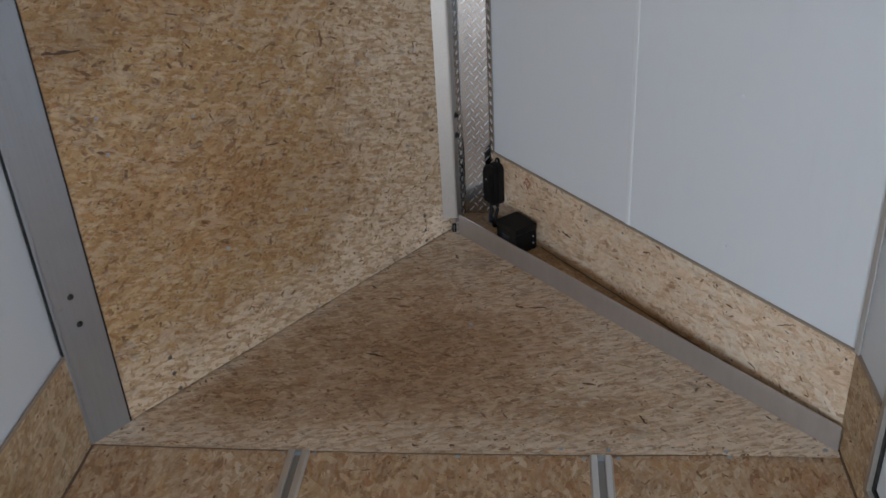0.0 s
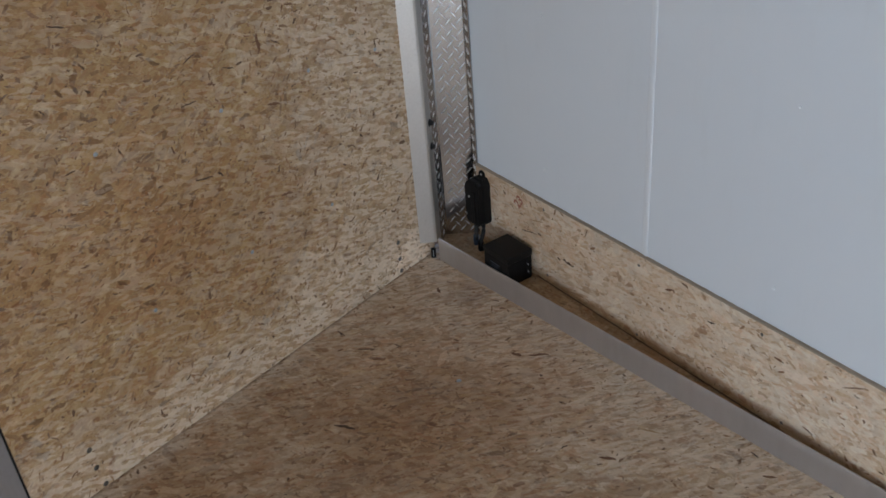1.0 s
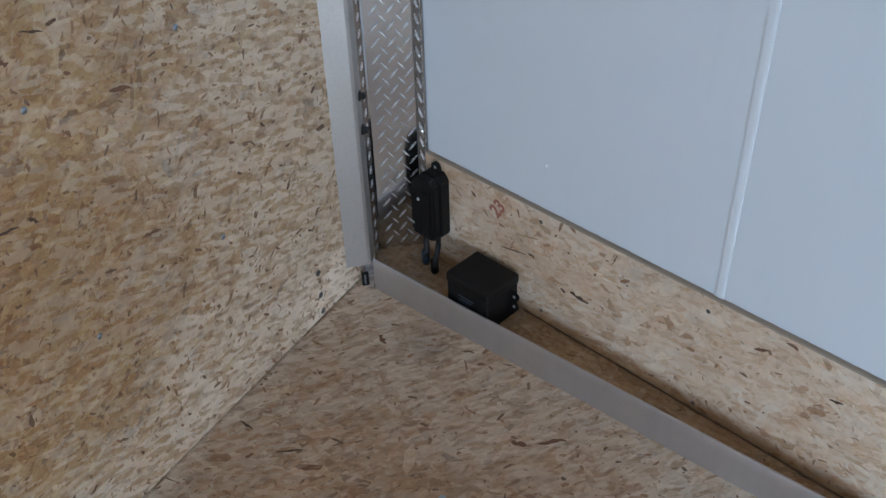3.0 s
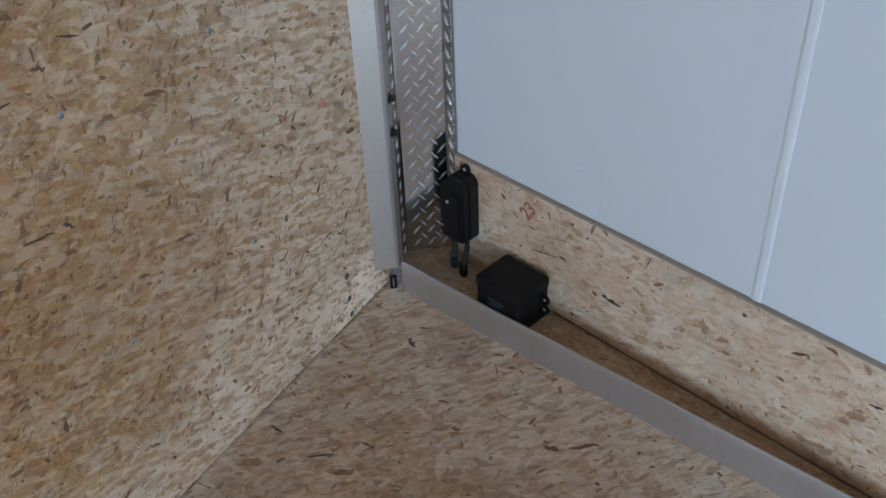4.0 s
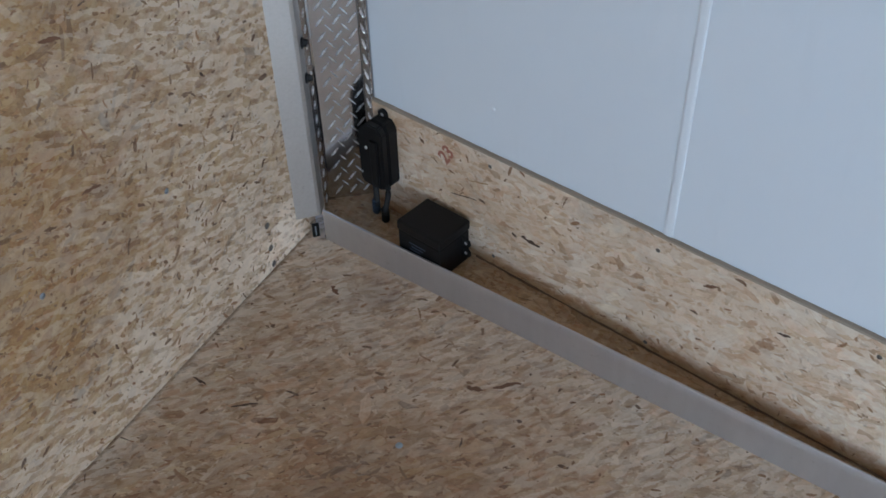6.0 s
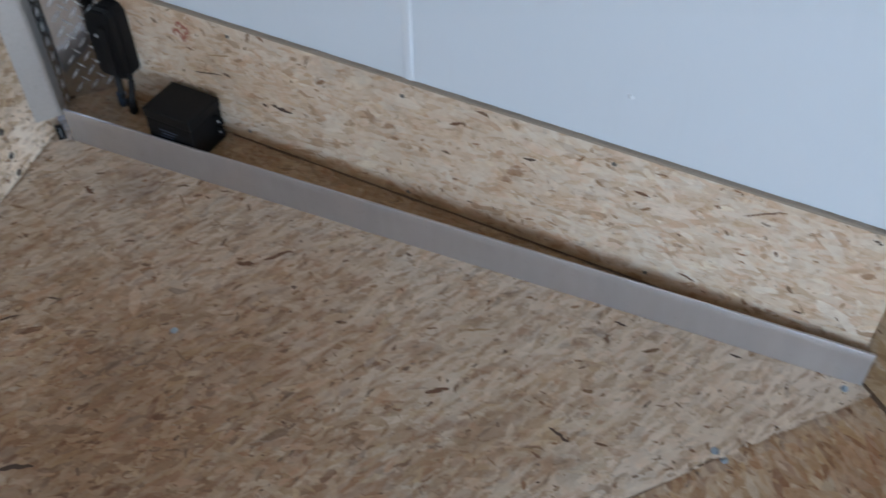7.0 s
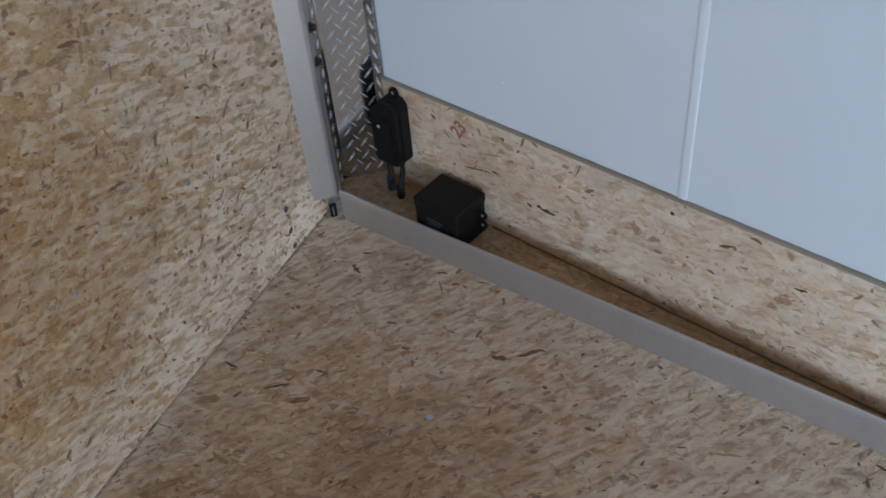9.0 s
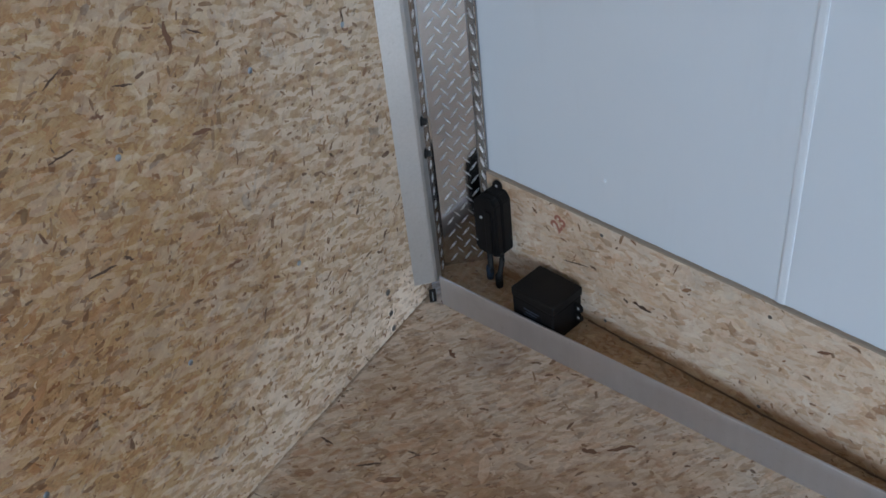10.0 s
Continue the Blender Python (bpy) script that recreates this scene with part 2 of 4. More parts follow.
def osb(name, seed, turn, tones, pale=0.3, dark=0.06, length=0.030, width=0.0075, gloss=0.62, borders=(), stretch=1.0, brown_edges=(), mottle=1.0, soft=1.0, worn_lit=0.62, flecks=0.05, broad=0.6, strands=False, hues=0.85, spots=()):
    """Oriented strand board: overlapping wood flakes of several directions, each with a tone of its own.
    borders: (nx, ny, c, width) of paler strips along edges, part scuffs, part painted light; brown_edges: the same for
    browner strips."""
    s = Nodes(name)
    raw = s.make("ShaderNodeTexCoord", {}, "Object")
    co = s.vec("ADD", raw, (seed * 3.7, seed * 1.9, seed * 0.83))
    wob = s.vec("SUBTRACT", s.noise(co, 34.0, 3.0, 0.65, "Color"), (0.5, 0.5, 0.5))
    fine = s.vec("SUBTRACT", s.noise(co, 210.0, 2.0, 0.6, "Color"), (0.5, 0.5, 0.5))
    p = s.vec("ADD", s.vec("ADD", co, s.vec("MULTIPLY", wob, (0.0085, 0.0085, 0.0))), s.vec("MULTIPLY", fine, (0.0058, 0.0058, 0.0)))
    if strands:
        # one tone for each loose flake, with grain along it
        seeds = s.make("ShaderNodeTexWhiteNoise", {"W": s.math("MULTIPLY", s.make("ShaderNodeNewGeometry", {}, "Random Per Island"), 913.7)}, "Color", noise_dimensions="1D")
        own = s.split(seeds)
        uv = s.make("ShaderNodeUVMap", {}, 0, uv_map="grain")
        colour = s.ramp(own[0], tones)
        tint = s.ramp(own[1], ((0.0, (0.84, 0.62, 0.50)), (0.10, (0.95, 0.80, 0.70)), (0.24, (1.02, 0.93, 0.88)), (0.36, (1, 1, 1)), (0.70, (1, 1, 1)), (0.86, (1.06, 1.02, 0.86)), (1.0, (0.86, 0.90, 0.92))))
        colour = s.mix(hues, colour, s.mix(1.0, colour, tint, "MULTIPLY"))
        fibre = s.noise(s.vec("MULTIPLY", uv, (34.0, 340.0, 1.0)), 1.0, 4.0, 0.7)
        colour = s.mix(s.math("MULTIPLY", s.ramp(fibre, ((0.42, (0, 0, 0)), (0.74, (1, 1, 1)))), 0.62 * mottle), colour, s.mix(1.0, colour, (0.60, 0.52, 0.46, 1), "MULTIPLY"))
        colour = s.mix(s.math("MULTIPLY", s.ramp(fibre, ((0.26, (1, 1, 1)), (0.42, (0, 0, 0)))), 0.4), colour, s.mix(1.0, colour, (1.14, 1.13, 1.10, 1), "MULTIPLY"))
        blend, height = flake_layers(s, p, seed, turn, tones, length, width, stretch, mottle, soft)
        colour = s.mix(0.20, colour, blend)
        height = s.math("ADD", s.math("MULTIPLY", fibre, 0.6), s.math("MULTIPLY", height, 0.5))
    else:
        colour, height = flake_layers(s, p, seed, turn, tones, length, width, stretch, mottle, soft)
        colour = chip_layers(s, co, p, colour, seed, turn, dark, stretch, flecks)
    # broad patches: bleached flakes, tanned areas, grey handling dirt
    big = s.noise(co, 3.2, 4.0, 0.6)
    patch = s.noise(s.vec("ADD", p, (1.7, 8.2, 0)), 34.0, 3.0, 0.7)
    colour = s.mix(s.math("MULTIPLY", s.ramp(patch, ((0.50, (0, 0, 0)), (0.66, (1, 1, 1)))), 0.55 * mottle), colour, s.mix(1.0, colour, (0.74, 0.60, 0.48, 1), "MULTIPLY"))
    colour = s.mix(s.math("MULTIPLY", s.ramp(patch, ((0.30, (1, 1, 1)), (0.44, (0, 0, 0)))), 0.35), colour, s.mix(1.0, colour, (1.12, 1.12, 1.08, 1), "MULTIPLY"))
    speck = s.noise(s.vec("ADD", co, (4.2, 2.9, 0)), 170.0, 3.0, 0.75)
    colour = s.mix(s.math("MULTIPLY", s.ramp(speck, ((0.56, (0, 0, 0)), (0.72, (1, 1, 1)))), 0.45), colour, s.mix(1.0, colour, (0.52, 0.43, 0.36, 1), "MULTIPLY"))
    mid = s.noise(s.vec("ADD", co, (9.1, 3.3, 0)), 13.0, 4.0, 0.65)
    scrap = s.make("ShaderNodeMapping", {"Vector": p, "Location": (3.3 + seed, 6.1, 0), "Rotation": (0, 0, radians(turn - 5))})
    scrap = s.split(s.make("ShaderNodeTexVoronoi", {"Vector": s.vec("MULTIPLY", scrap, (1 / (length * 0.9), 1 / (width * 1.1), 0.0)), "Scale": 1.0}, "Color", voronoi_dimensions="2D"))[0]
    bleach = s.math("MULTIPLY", s.ramp(s.math("ADD", s.math("MULTIPLY", mid, 0.7), s.math("MULTIPLY", scrap, 0.36)), ((0.50, (0, 0, 0)), (0.66, (1, 1, 1)))), pale)
    colour = s.mix(bleach, colour, s.mix(0.6, colour, (0.74, 0.66, 0.55, 1)))
    colour = s.mix(s.math("MULTIPLY", s.ramp(big, ((0.42, (0, 0, 0)), (0.70, (1, 1, 1)))), broad), colour, s.mix(1.0, colour, (0.76, 0.66, 0.55, 1), "MULTIPLY"))
    soil = s.noise(s.vec("ADD", co, (2.1, 13.3, 0)), 6.5, 5.0, 0.7)
    colour = s.mix(s.math("MULTIPLY", s.ramp(soil, ((0.56, (0, 0, 0)), (0.72, (1, 1, 1)))), 0.30), colour, (0.19, 0.165, 0.145, 1))
    # scuffed edges in ragged strips, paled further to paint in missing light
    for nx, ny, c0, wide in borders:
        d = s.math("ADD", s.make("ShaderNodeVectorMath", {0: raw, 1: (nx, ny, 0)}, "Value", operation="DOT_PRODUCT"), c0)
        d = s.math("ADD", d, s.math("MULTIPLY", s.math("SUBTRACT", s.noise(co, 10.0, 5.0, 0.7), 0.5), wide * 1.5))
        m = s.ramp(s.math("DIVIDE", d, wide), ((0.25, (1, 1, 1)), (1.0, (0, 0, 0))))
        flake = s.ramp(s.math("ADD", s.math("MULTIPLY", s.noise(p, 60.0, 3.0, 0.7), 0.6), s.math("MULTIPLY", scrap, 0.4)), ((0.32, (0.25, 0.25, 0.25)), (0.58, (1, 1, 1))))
        colour = s.mix(s.math("MULTIPLY", s.math("MULTIPLY", m, flake), worn_lit), colour, s.mix(0.55, s.mix(1.0, colour, (1.24, 1.23, 1.24, 1), "MULTIPLY"), (0.72, 0.625, 0.50, 1)))
    # ragged strips along an edge, turned browner
    for nx, ny, c0, wide in brown_edges:
        d = s.math("ADD", s.make("ShaderNodeVectorMath", {0: raw, 1: (nx, ny, 0)}, "Value", operation="DOT_PRODUCT"), c0)
        d = s.math("ADD", d, s.math("MULTIPLY", s.math("SUBTRACT", s.noise(s.vec("MULTIPLY", co, (0.6, 1.0, 1.0)), 16.0, 5.0, 0.65), 0.5), wide * 1.6))
        m = s.ramp(s.math("DIVIDE", d, wide), ((0.45, (1, 1, 1)), (1.0, (0, 0, 0))))
        colour = s.mix(s.math("MULTIPLY", m, 0.85), colour, s.mix(1.0, colour, (0.68, 0.52, 0.34, 1), "MULTIPLY"))
    # stains and other tinted patches: (x, y, radius, tint)
    for sx, sy, reach, tint in spots:
        d = s.make("ShaderNodeVectorMath", {0: raw, 1: (sx, sy, 0.0)}, "Value", operation="DISTANCE")
        d = s.math("ADD", s.math("DIVIDE", d, reach), s.math("MULTIPLY", s.math("SUBTRACT", s.noise(co, 14.0, 5.0, 0.7), 0.5), 1.3))
        m = s.ramp(d, ((0.35, (1, 1, 1)), (1.0, (0, 0, 0))))
        colour = s.mix(s.math("MULTIPLY", m, 0.85), colour, s.mix(1.0, colour, (*tint, 1), "MULTIPLY"))
    # faint blushes of redder and greyer wood
    blush = s.noise(s.vec("ADD", p, (6.6, 0.4, 0)), 22.0, 3.0, 0.65)
    colour = s.mix(s.math("MULTIPLY", s.ramp(blush, ((0.54, (0, 0, 0)), (0.66, (1, 1, 1)))), 0.42), colour, s.mix(1.0, colour, (1.0, 0.86, 0.74, 1), "MULTIPLY"))
    colour = s.mix(s.math("MULTIPLY", s.ramp(blush, ((0.32, (1, 1, 1)), (0.44, (0, 0, 0)))), 0.30), colour, s.mix(1.0, colour, (0.92, 0.96, 1.04, 1), "MULTIPLY"))
    rough = s.math("ADD", s.math("MULTIPLY", mid, 0.22), gloss - 0.11)
    h = s.math("ADD", height, s.math("MULTIPLY", s.noise(co, 420.0, 2.0), 0.35))
    return s.done(colour, rough, s.bump(h, 0.4, 0.0011))


WALL_TONES = ((0.0, (0.132, 0.069, 0.03)), (0.06, (0.242, 0.13, 0.056)), (0.18, (0.339, 0.199, 0.086)), (0.45, (0.405, 0.253, 0.114)), (0.75, (0.444, 0.294, 0.143)), (1.0, (0.519, 0.378, 0.22)))
KICK_TONES = ((0.0, (0.36, 0.225, 0.125)), (0.05, (0.50, 0.345, 0.215)), (0.15, (0.61, 0.45, 0.305)), (0.4, (0.68, 0.53, 0.385)), (0.7, (0.74, 0.61, 0.465)), (1.0, (0.82, 0.74, 0.63)))
NOSE_FLOOR_TONES = ((0.0, (0.200, 0.112, 0.060)), (0.07, (0.310, 0.190, 0.105)), (0.22, (0.410, 0.270, 0.160)), (0.5, (0.490, 0.348, 0.216)), (0.78, (0.565, 0.422, 0.282)), (1.0, (0.680, 0.545, 0.402)))
FLOOR_TONES = ((0.0, (0.30, 0.16, 0.072)), (0.15, (0.42, 0.25, 0.125)), (0.5, (0.51, 0.34, 0.19)), (0.8, (0.59, 0.43, 0.27)), (1.0, (0.69, 0.56, 0.41)))
SIDE_TONES = ((0.0, (0.32, 0.205, 0.10)), (0.25, (0.46, 0.325, 0.18)), (0.6, (0.55, 0.415, 0.255)), (1.0, (0.68, 0.56, 0.40)))
LEDGE_TONES = ((0.0, (0.30, 0.18, 0.085)), (0.3, (0.40, 0.26, 0.135)), (0.7, (0.47, 0.325, 0.18)), (1.0, (0.54, 0.40, 0.25)))

OSB_DOOR = osb("osb_ramp_door", 1.0, 24, WALL_TONES, 0.40, 0.054, 0.026, 0.0074, borders=((0, 1, 0.03, 0.25), (-1, 0, 1.36, 0.30)), worn_lit=0.85)
OSB_KICK = osb("osb_kick_board", 4.0, -4, KICK_TONES, 0.80, 0.036, 0.026, 0.0125, mottle=0.65, brown_edges=((0, 1, -0.037, 0.036),), soft=0.72, flecks=0.06)
OSB_KICK_SIDE = osb("osb_kick_side", 6.0, -10, SIDE_TONES, 0.40, 0.040, 0.046, 0.0150, mottle=0.8, soft=0.85, flecks=0.08)
OSB_NOSE = osb("osb_nose_floor", 2.0, -10, NOSE_FLOOR_TONES, 0.40, 0.062, 0.028, 0.0100, 0.58, ((-0.732, -0.681, 0.7527, 0.26), (0, 1, 0.037, 0.16), (0.7985, -0.602, 0.807, 0.07)), 1.3, mottle=0.70, soft=0.76, worn_lit=0.60, flecks=0.10, broad=1.0)
OSB_FLOOR = osb("osb_floor", 3.0, 90, FLOOR_TONES, 0.35, 0.048, 0.048, 0.0140, 0.58, (), 1.3, mottle=0.9, soft=0.95, flecks=0.09)
OSB_LEDGE = osb("osb_ledge", 7.0, -50, LEDGE_TONES, 0.2, 0.035, 0.03, 0.008, soft=0.8)

# wide borders by post and foot lighten the colour where light is stronger
STRAND_DOOR = osb("strands_ramp_door", 1.0, 24, WALL_TONES, 0.40, borders=((0, 1, 0.03, 0.30), (-1, 0, 1.36, 0.46)), worn_lit=0.95, strands=True, spots=((0.20, 1.12, 0.17, (0.70, 0.68, 0.66)), (0.50, 0.62, 0.34, (0.97, 0.91, 0.86)), (1.42, 0.05, 0.12, (1.22, 1.24, 1.28))))
STRAND_KICK = osb("strands_kick_board", 4.0, -4, KICK_TONES, 0.90, mottle=0.65, hues=0.55, brown_edges=((0, 1, -0.037, 0.036),), strands=True)
STRAND_SIDE = osb("strands_kick_side", 6.0, -10, SIDE_TONES, 0.40, mottle=0.8, strands=True)
STRAND_NOSE = osb("strands_nose_floor", 2.0, -10, NOSE_FLOOR_TONES, 0.40, gloss=0.58, borders=((-0.732, -0.681, 0.7527, 0.42), (0, 1, 0.037, 0.18), (0.7985, -0.602, 0.807, 0.07)), mottle=0.70, worn_lit=0.92, spots=((0.03, 0.975, 0.09, (0.68, 0.65, 0.65)), (0.02, 0.52, 0.46, (0.90, 0.82, 0.76)), (-0.35, 0.30, 0.30, (0.86, 0.82, 0.78))), broad=1.0, strands=True)
STRAND_FLOOR = osb("strands_floor", 3.0, 90, FLOOR_TONES, 0.35, gloss=0.58, mottle=0.9, strands=True)
STRAND_LEDGE = osb("strands_ledge", 7.0, -50, LEDGE_TONES, 0.2, strands=True)
BARK_TONES = ((0.0, (0.085, 0.045, 0.024)), (0.12, (0.16, 0.088, 0.046)), (0.35, (0.27, 0.155, 0.080)), (1.0, (0.40, 0.255, 0.140)))
STRAND_BARK = osb("bark_slivers", 9.0, 0, BARK_TONES, 0.1, strands=True, broad=0.0)


def painted(name, base, rough, dirt=0.12, bump=0.05):
    s = Nodes(name)
    co = s.make("ShaderNodeTexCoord", {}, "Object")
    cloud = s.noise(co, 2.3, 4.0, 0.6)
    smear = s.noise(s.vec("MULTIPLY", co, (14.0, 2.0, 9.0)), 1.0, 5.0, 0.7)
    colour = s.mix(s.math("MULTIPLY", cloud, dirt), (*base, 1), (base[0] * 0.86, base[1] * 0.86, base[2] * 0.84, 1))
    colour = s.mix(s.math("MULTIPLY", s.ramp(smear, ((0.55, (0, 0, 0)), (0.8, (1, 1, 1)))), dirt), colour, (base[0] * 0.72, base[1] * 0.71, base[2] * 0.68, 1))
    peel = s.noise(co, 260.0, 2.0, 0.5)
    r = s.math("ADD", rough - 0.06, s.math("MULTIPLY", smear, 0.12))
    return s.done(colour, r, s.bump(peel, bump, 0.0006))


WHITE = painted("white_wall_liner", (0.70, 0.74, 0.79), 0.42)
WHITE_TRIM = painted("white_vinyl_trim", (0.74, 0.775, 0.82), 0.32, 0.08)
GREY_TRIM = painted("grey_vinyl_trim", (0.40, 0.385, 0.37), 0.4, 0.15)
CEILING = painted("ceiling_liner", (0.76, 0.75, 0.73), 0.5)
OUTSIDE = painted("outer_skin", (0.35, 0.36, 0.38), 0.35)


def metal(name, base, rough, brush=(2.0, 300.0, 300.0), wear=0.2, dents=0.0):
    s = Nodes(name)
    co = s.make("ShaderNodeTexCoord", {}, "Object")
    lines = s.noise(s.vec("MULTIPLY", co, brush), 1.0, 3.0, 0.7)
    haze = s.noise(co, 9.0, 4.0, 0.65)
    spots = s.noise(co, 70.0, 3.0, 0.6)
    colour = s.mix(s.math("MULTIPLY", haze, wear), (*base, 1), (base[0] * 0.66, base[1] * 0.65, base[2] * 0.63, 1))
    colour = s.mix(s.math("MULTIPLY", s.ramp(spots, ((0.62, (0, 0, 0)), (0.75, (1, 1, 1)))), wear * 0.8), colour, (base[0] * 0.5, base[1] * 0.49, base[2] * 0.47, 1))
    colour = s.mix(s.math("MULTIPLY", s.ramp(lines, ((0.4, (0, 0, 0)), (0.75, (1, 1, 1)))), wear), colour, (base[0] * 0.78, base[1] * 0.77, base[2] * 0.75, 1))
    r = s.math("ADD", s.math("ADD", rough - 0.08, s.math("MULTIPLY", lines, 0.12)), s.math("MULTIPLY", haze, 0.1))
    h = s.math("ADD", s.math("MULTIPLY", lines, 0.5), s.math("MULTIPLY", s.noise(co, 6.0, 2.0), dents))
    return s.done(colour, r, s.bump(h, 0.12, 0.001), 1.0)


MILL = metal("mill_aluminium", (0.72, 0.72, 0.72), 0.42)
MILL_UP = metal("mill_aluminium_post", (0.57, 0.55, 0.53), 0.47, (160.0, 5.0, 160.0), 0.4, 2.0)
LIP = metal("aluminium_lip", (0.66, 0.655, 0.68), 0.5, (16.0, 3.0, 3.0), 0.32, 6.0)
TREAD = metal("bright_tread_plate", (0.66, 0.66, 0.67), 0.11, (40.0, 40.0, 40.0), 0.10, 1.5)
# blue tint puts the sky's reflection into the hinge post's base colour
MILL_HINGE = metal("sky_tinted_hinge_post", (0.53, 0.57, 0.635), 0.46, (160.0, 5.0, 160.0), 0.3, 2.0)
# brushed lugs, paler than the plate so that caught light is in the colour
LUG = metal("glint_tread_lugs", (0.97, 0.97, 0.97), 0.33, (40.0, 40.0, 40.0), 0.05)
ZINC = metal("zinc_screw", (0.40, 0.45, 0.50), 0.42)
DARK_STEEL = metal("dark_steel", (0.20, 0.19, 0.18), 0.45)
SLOT = metal("track_slot", (0.36, 0.35, 0.34), 0.55)
BOLT = metal("dark_bolt", (0.085, 0.080, 0.078), 0.40)
FRAME = metal("door_frame_aluminium", (0.62, 0.60, 0.57), 0.45, (300.0, 2.0, 300.0))


def plastic(name, base, rough, bump=0.2, shine=0.5):
    s = Nodes(name)
    co = s.make("ShaderNodeTexCoord", {}, "Object")
    dust = s.noise(co, 24.0, 4.0, 0.65)
    colour = s.mix(s.math("MULTIPLY", s.ramp(dust, ((0.5, (0, 0, 0)), (0.8, (1, 1, 1)))), 0.22), (*base, 1), (base[0] * 1.25 + 0.016, base[1] * 1.25 + 0.015, base[2] * 1.25 + 0.014, 1))
    return s.done(colour, s.math("ADD", rough, s.math("MULTIPLY", dust, 0.15)), s.bump(s.noise(co, 900.0, 1.0), bump, 0.0003), Specular_IOR_Level=shine)


BLACK = plastic("black_plastic", (0.0045, 0.0042, 0.0046), 0.48, 0.2, 0.3)
RUBBER = plastic("black_rubber", (0.010, 0.010, 0.011), 0.6)
LABEL_INK = plastic("blue_grey_print", (0.05, 0.06, 0.09), 0.4)
BLUE_CAP = plastic("dark_blue_connector", (0.02, 0.035, 0.06), 0.4)
RED_INK = plastic("red_brown_stamp", (0.34, 0.14, 0.095), 0.7, 0.05)
JOINT = plastic("brown_joint_dirt", (0.15, 0.096, 0.06), 0.85)
HOLE = plastic("dark_hole", (0.02, 0.016, 0.012), 0.8)
BARK = plastic("dark_bark_strand", (0.085, 0.05, 0.032), 0.75)
SAWN = plastic("sawn_board_edge", (0.33, 0.265, 0.205), 0.8)

# ---- plan ----
HALF = 1.04            # side walls at x = +-HALF
BACK = -5.00            # inside of the rear opening
TOP = 2.13             # ceiling
EDGE_Y = -0.037        # where the nose floor panel meets the main floor
SHELF = 0.035          # ledge behind the aluminium lip
KICK = 0.312           # height of the kick boards
PLY = 0.009            # thickness of the kick boards

DOOR_0, DOOR_D = Vector((-1.010, -0.007, 0)), Vector((0.602, 0.7985, 0))
WALL_0, WALL_D = Vector((0.070, 1.232, 0)), Vector((0.625, -0.7806, 0)).normalized()
WALL_N = WALL_D.cross(UP)
WALL_LEN = 1.562
LIP_0, LIP_1 = Vector((-0.062, 1.172, 0)), Vector((1.034, -0.006, 0))


def door_at(s, z=0.0, out=0.0):
    m = along(DOOR_0, DOOR_D)
    return m @ Matrix.Translation((s, z, out))


def wall_at(s, z=0.0, out=0.0):
    m = along(WALL_0, WALL_D)
    return m @ Matrix.Translation((s, z, out))


I = Matrix.Identity(4)

# ---- floor ----
main_floor = solid("floor", prism([(-1.1, BACK - 0.06), (1.1, BACK - 0.06), (1.1, 0.03), (0.12, 1.34), (-0.12, 1.34), (-1.1, 0.03)], -0.075, -0.004), OSB_FLOOR, I, "brown oriented strand board trailer floor", "floor", "structure")
nose_outline = [(-1.06, -0.030), (-0.6, -0.038), (-0.1, -0.041), (0.4, -0.036), (0.75, -0.022), (1.03, -0.006), (1.045, 0.02), (0.075, 1.235), (0.06, 1.29), (-0.06, 1.29), (-1.06, -0.02)]
nose_floor = solid("floor_nose", prism(nose_outline, -0.0045, 0.0), OSB_NOSE, I, "triangular strand board floor panel in the trailer nose", "floor panel", "structure")

joint = nose_outline[:6]
part("joint", prism([(x, y - 0.0022) for x, y in joint] + [(x, y + 0.0003) for x, y in joint[::-1]], -0.006, -0.0006), JOINT, nose_floor, I, "dark joint along the panel edge")

# ledge between lip and wall
ledge = solid("ledge", prism([(LIP_0.x + 0.01, LIP_0.y + 0.01), (LIP_1.x + 0.004, LIP_1.y + 0.02), (1.032, 0.019), (0.066, 1.226), (0.056, 1.285), (-0.058, 1.285)], 0.002, SHELF), OSB_LEDGE, I, "brown strand board ledge behind the aluminium lip", "ledge", "structure")

lip_len = (LIP_1 - LIP_0).length
lip_m = along(LIP_0, LIP_1 - LIP_0)
bm = bmesh.new()
cols = 44
rows_y = (0.0, 0.02, 0.06, 0.0802, 0.081)
grid = []
for i in range(cols + 1):
    x = lip_len * i / cols
    off = 0.0012 * math.sin(x * 9.0) + 0.0010 * noise.noise(Vector((x * 7, 0, 0))) + (0.003 * math.exp(-((x - 0.70) / 0.018) ** 2))
    grid.append([bm.verts.new((x, y, off * (0.4 + y * 9) + (-0.0004 if k == 4 else 0))) for k, y in enumerate(rows_y)])
back = [[bm.verts.new((lip_len * i / cols, y, -0.004)) for y in (0.0, 0.081)] for i in range(cols + 1)]
for i in range(cols):
    for k in range(len(rows_y) - 1):
        bm.faces.new((grid[i][k], grid[i + 1][k], grid[i + 1][k + 1], grid[i][k + 1]))
    bm.faces.new((grid[i][-1], grid[i + 1][-1], back[i + 1][1], back[i][1]))
    bm.faces.new((back[i][1], back[i + 1][1], back[i + 1][0], back[i][0]))
lip = solid("edge_lip", bm, LIP, lip_m @ Matrix.Translation((0, 0.001, 0)), "brushed aluminium upright lip along the nose floor", "lip", "structure", smooth=True)

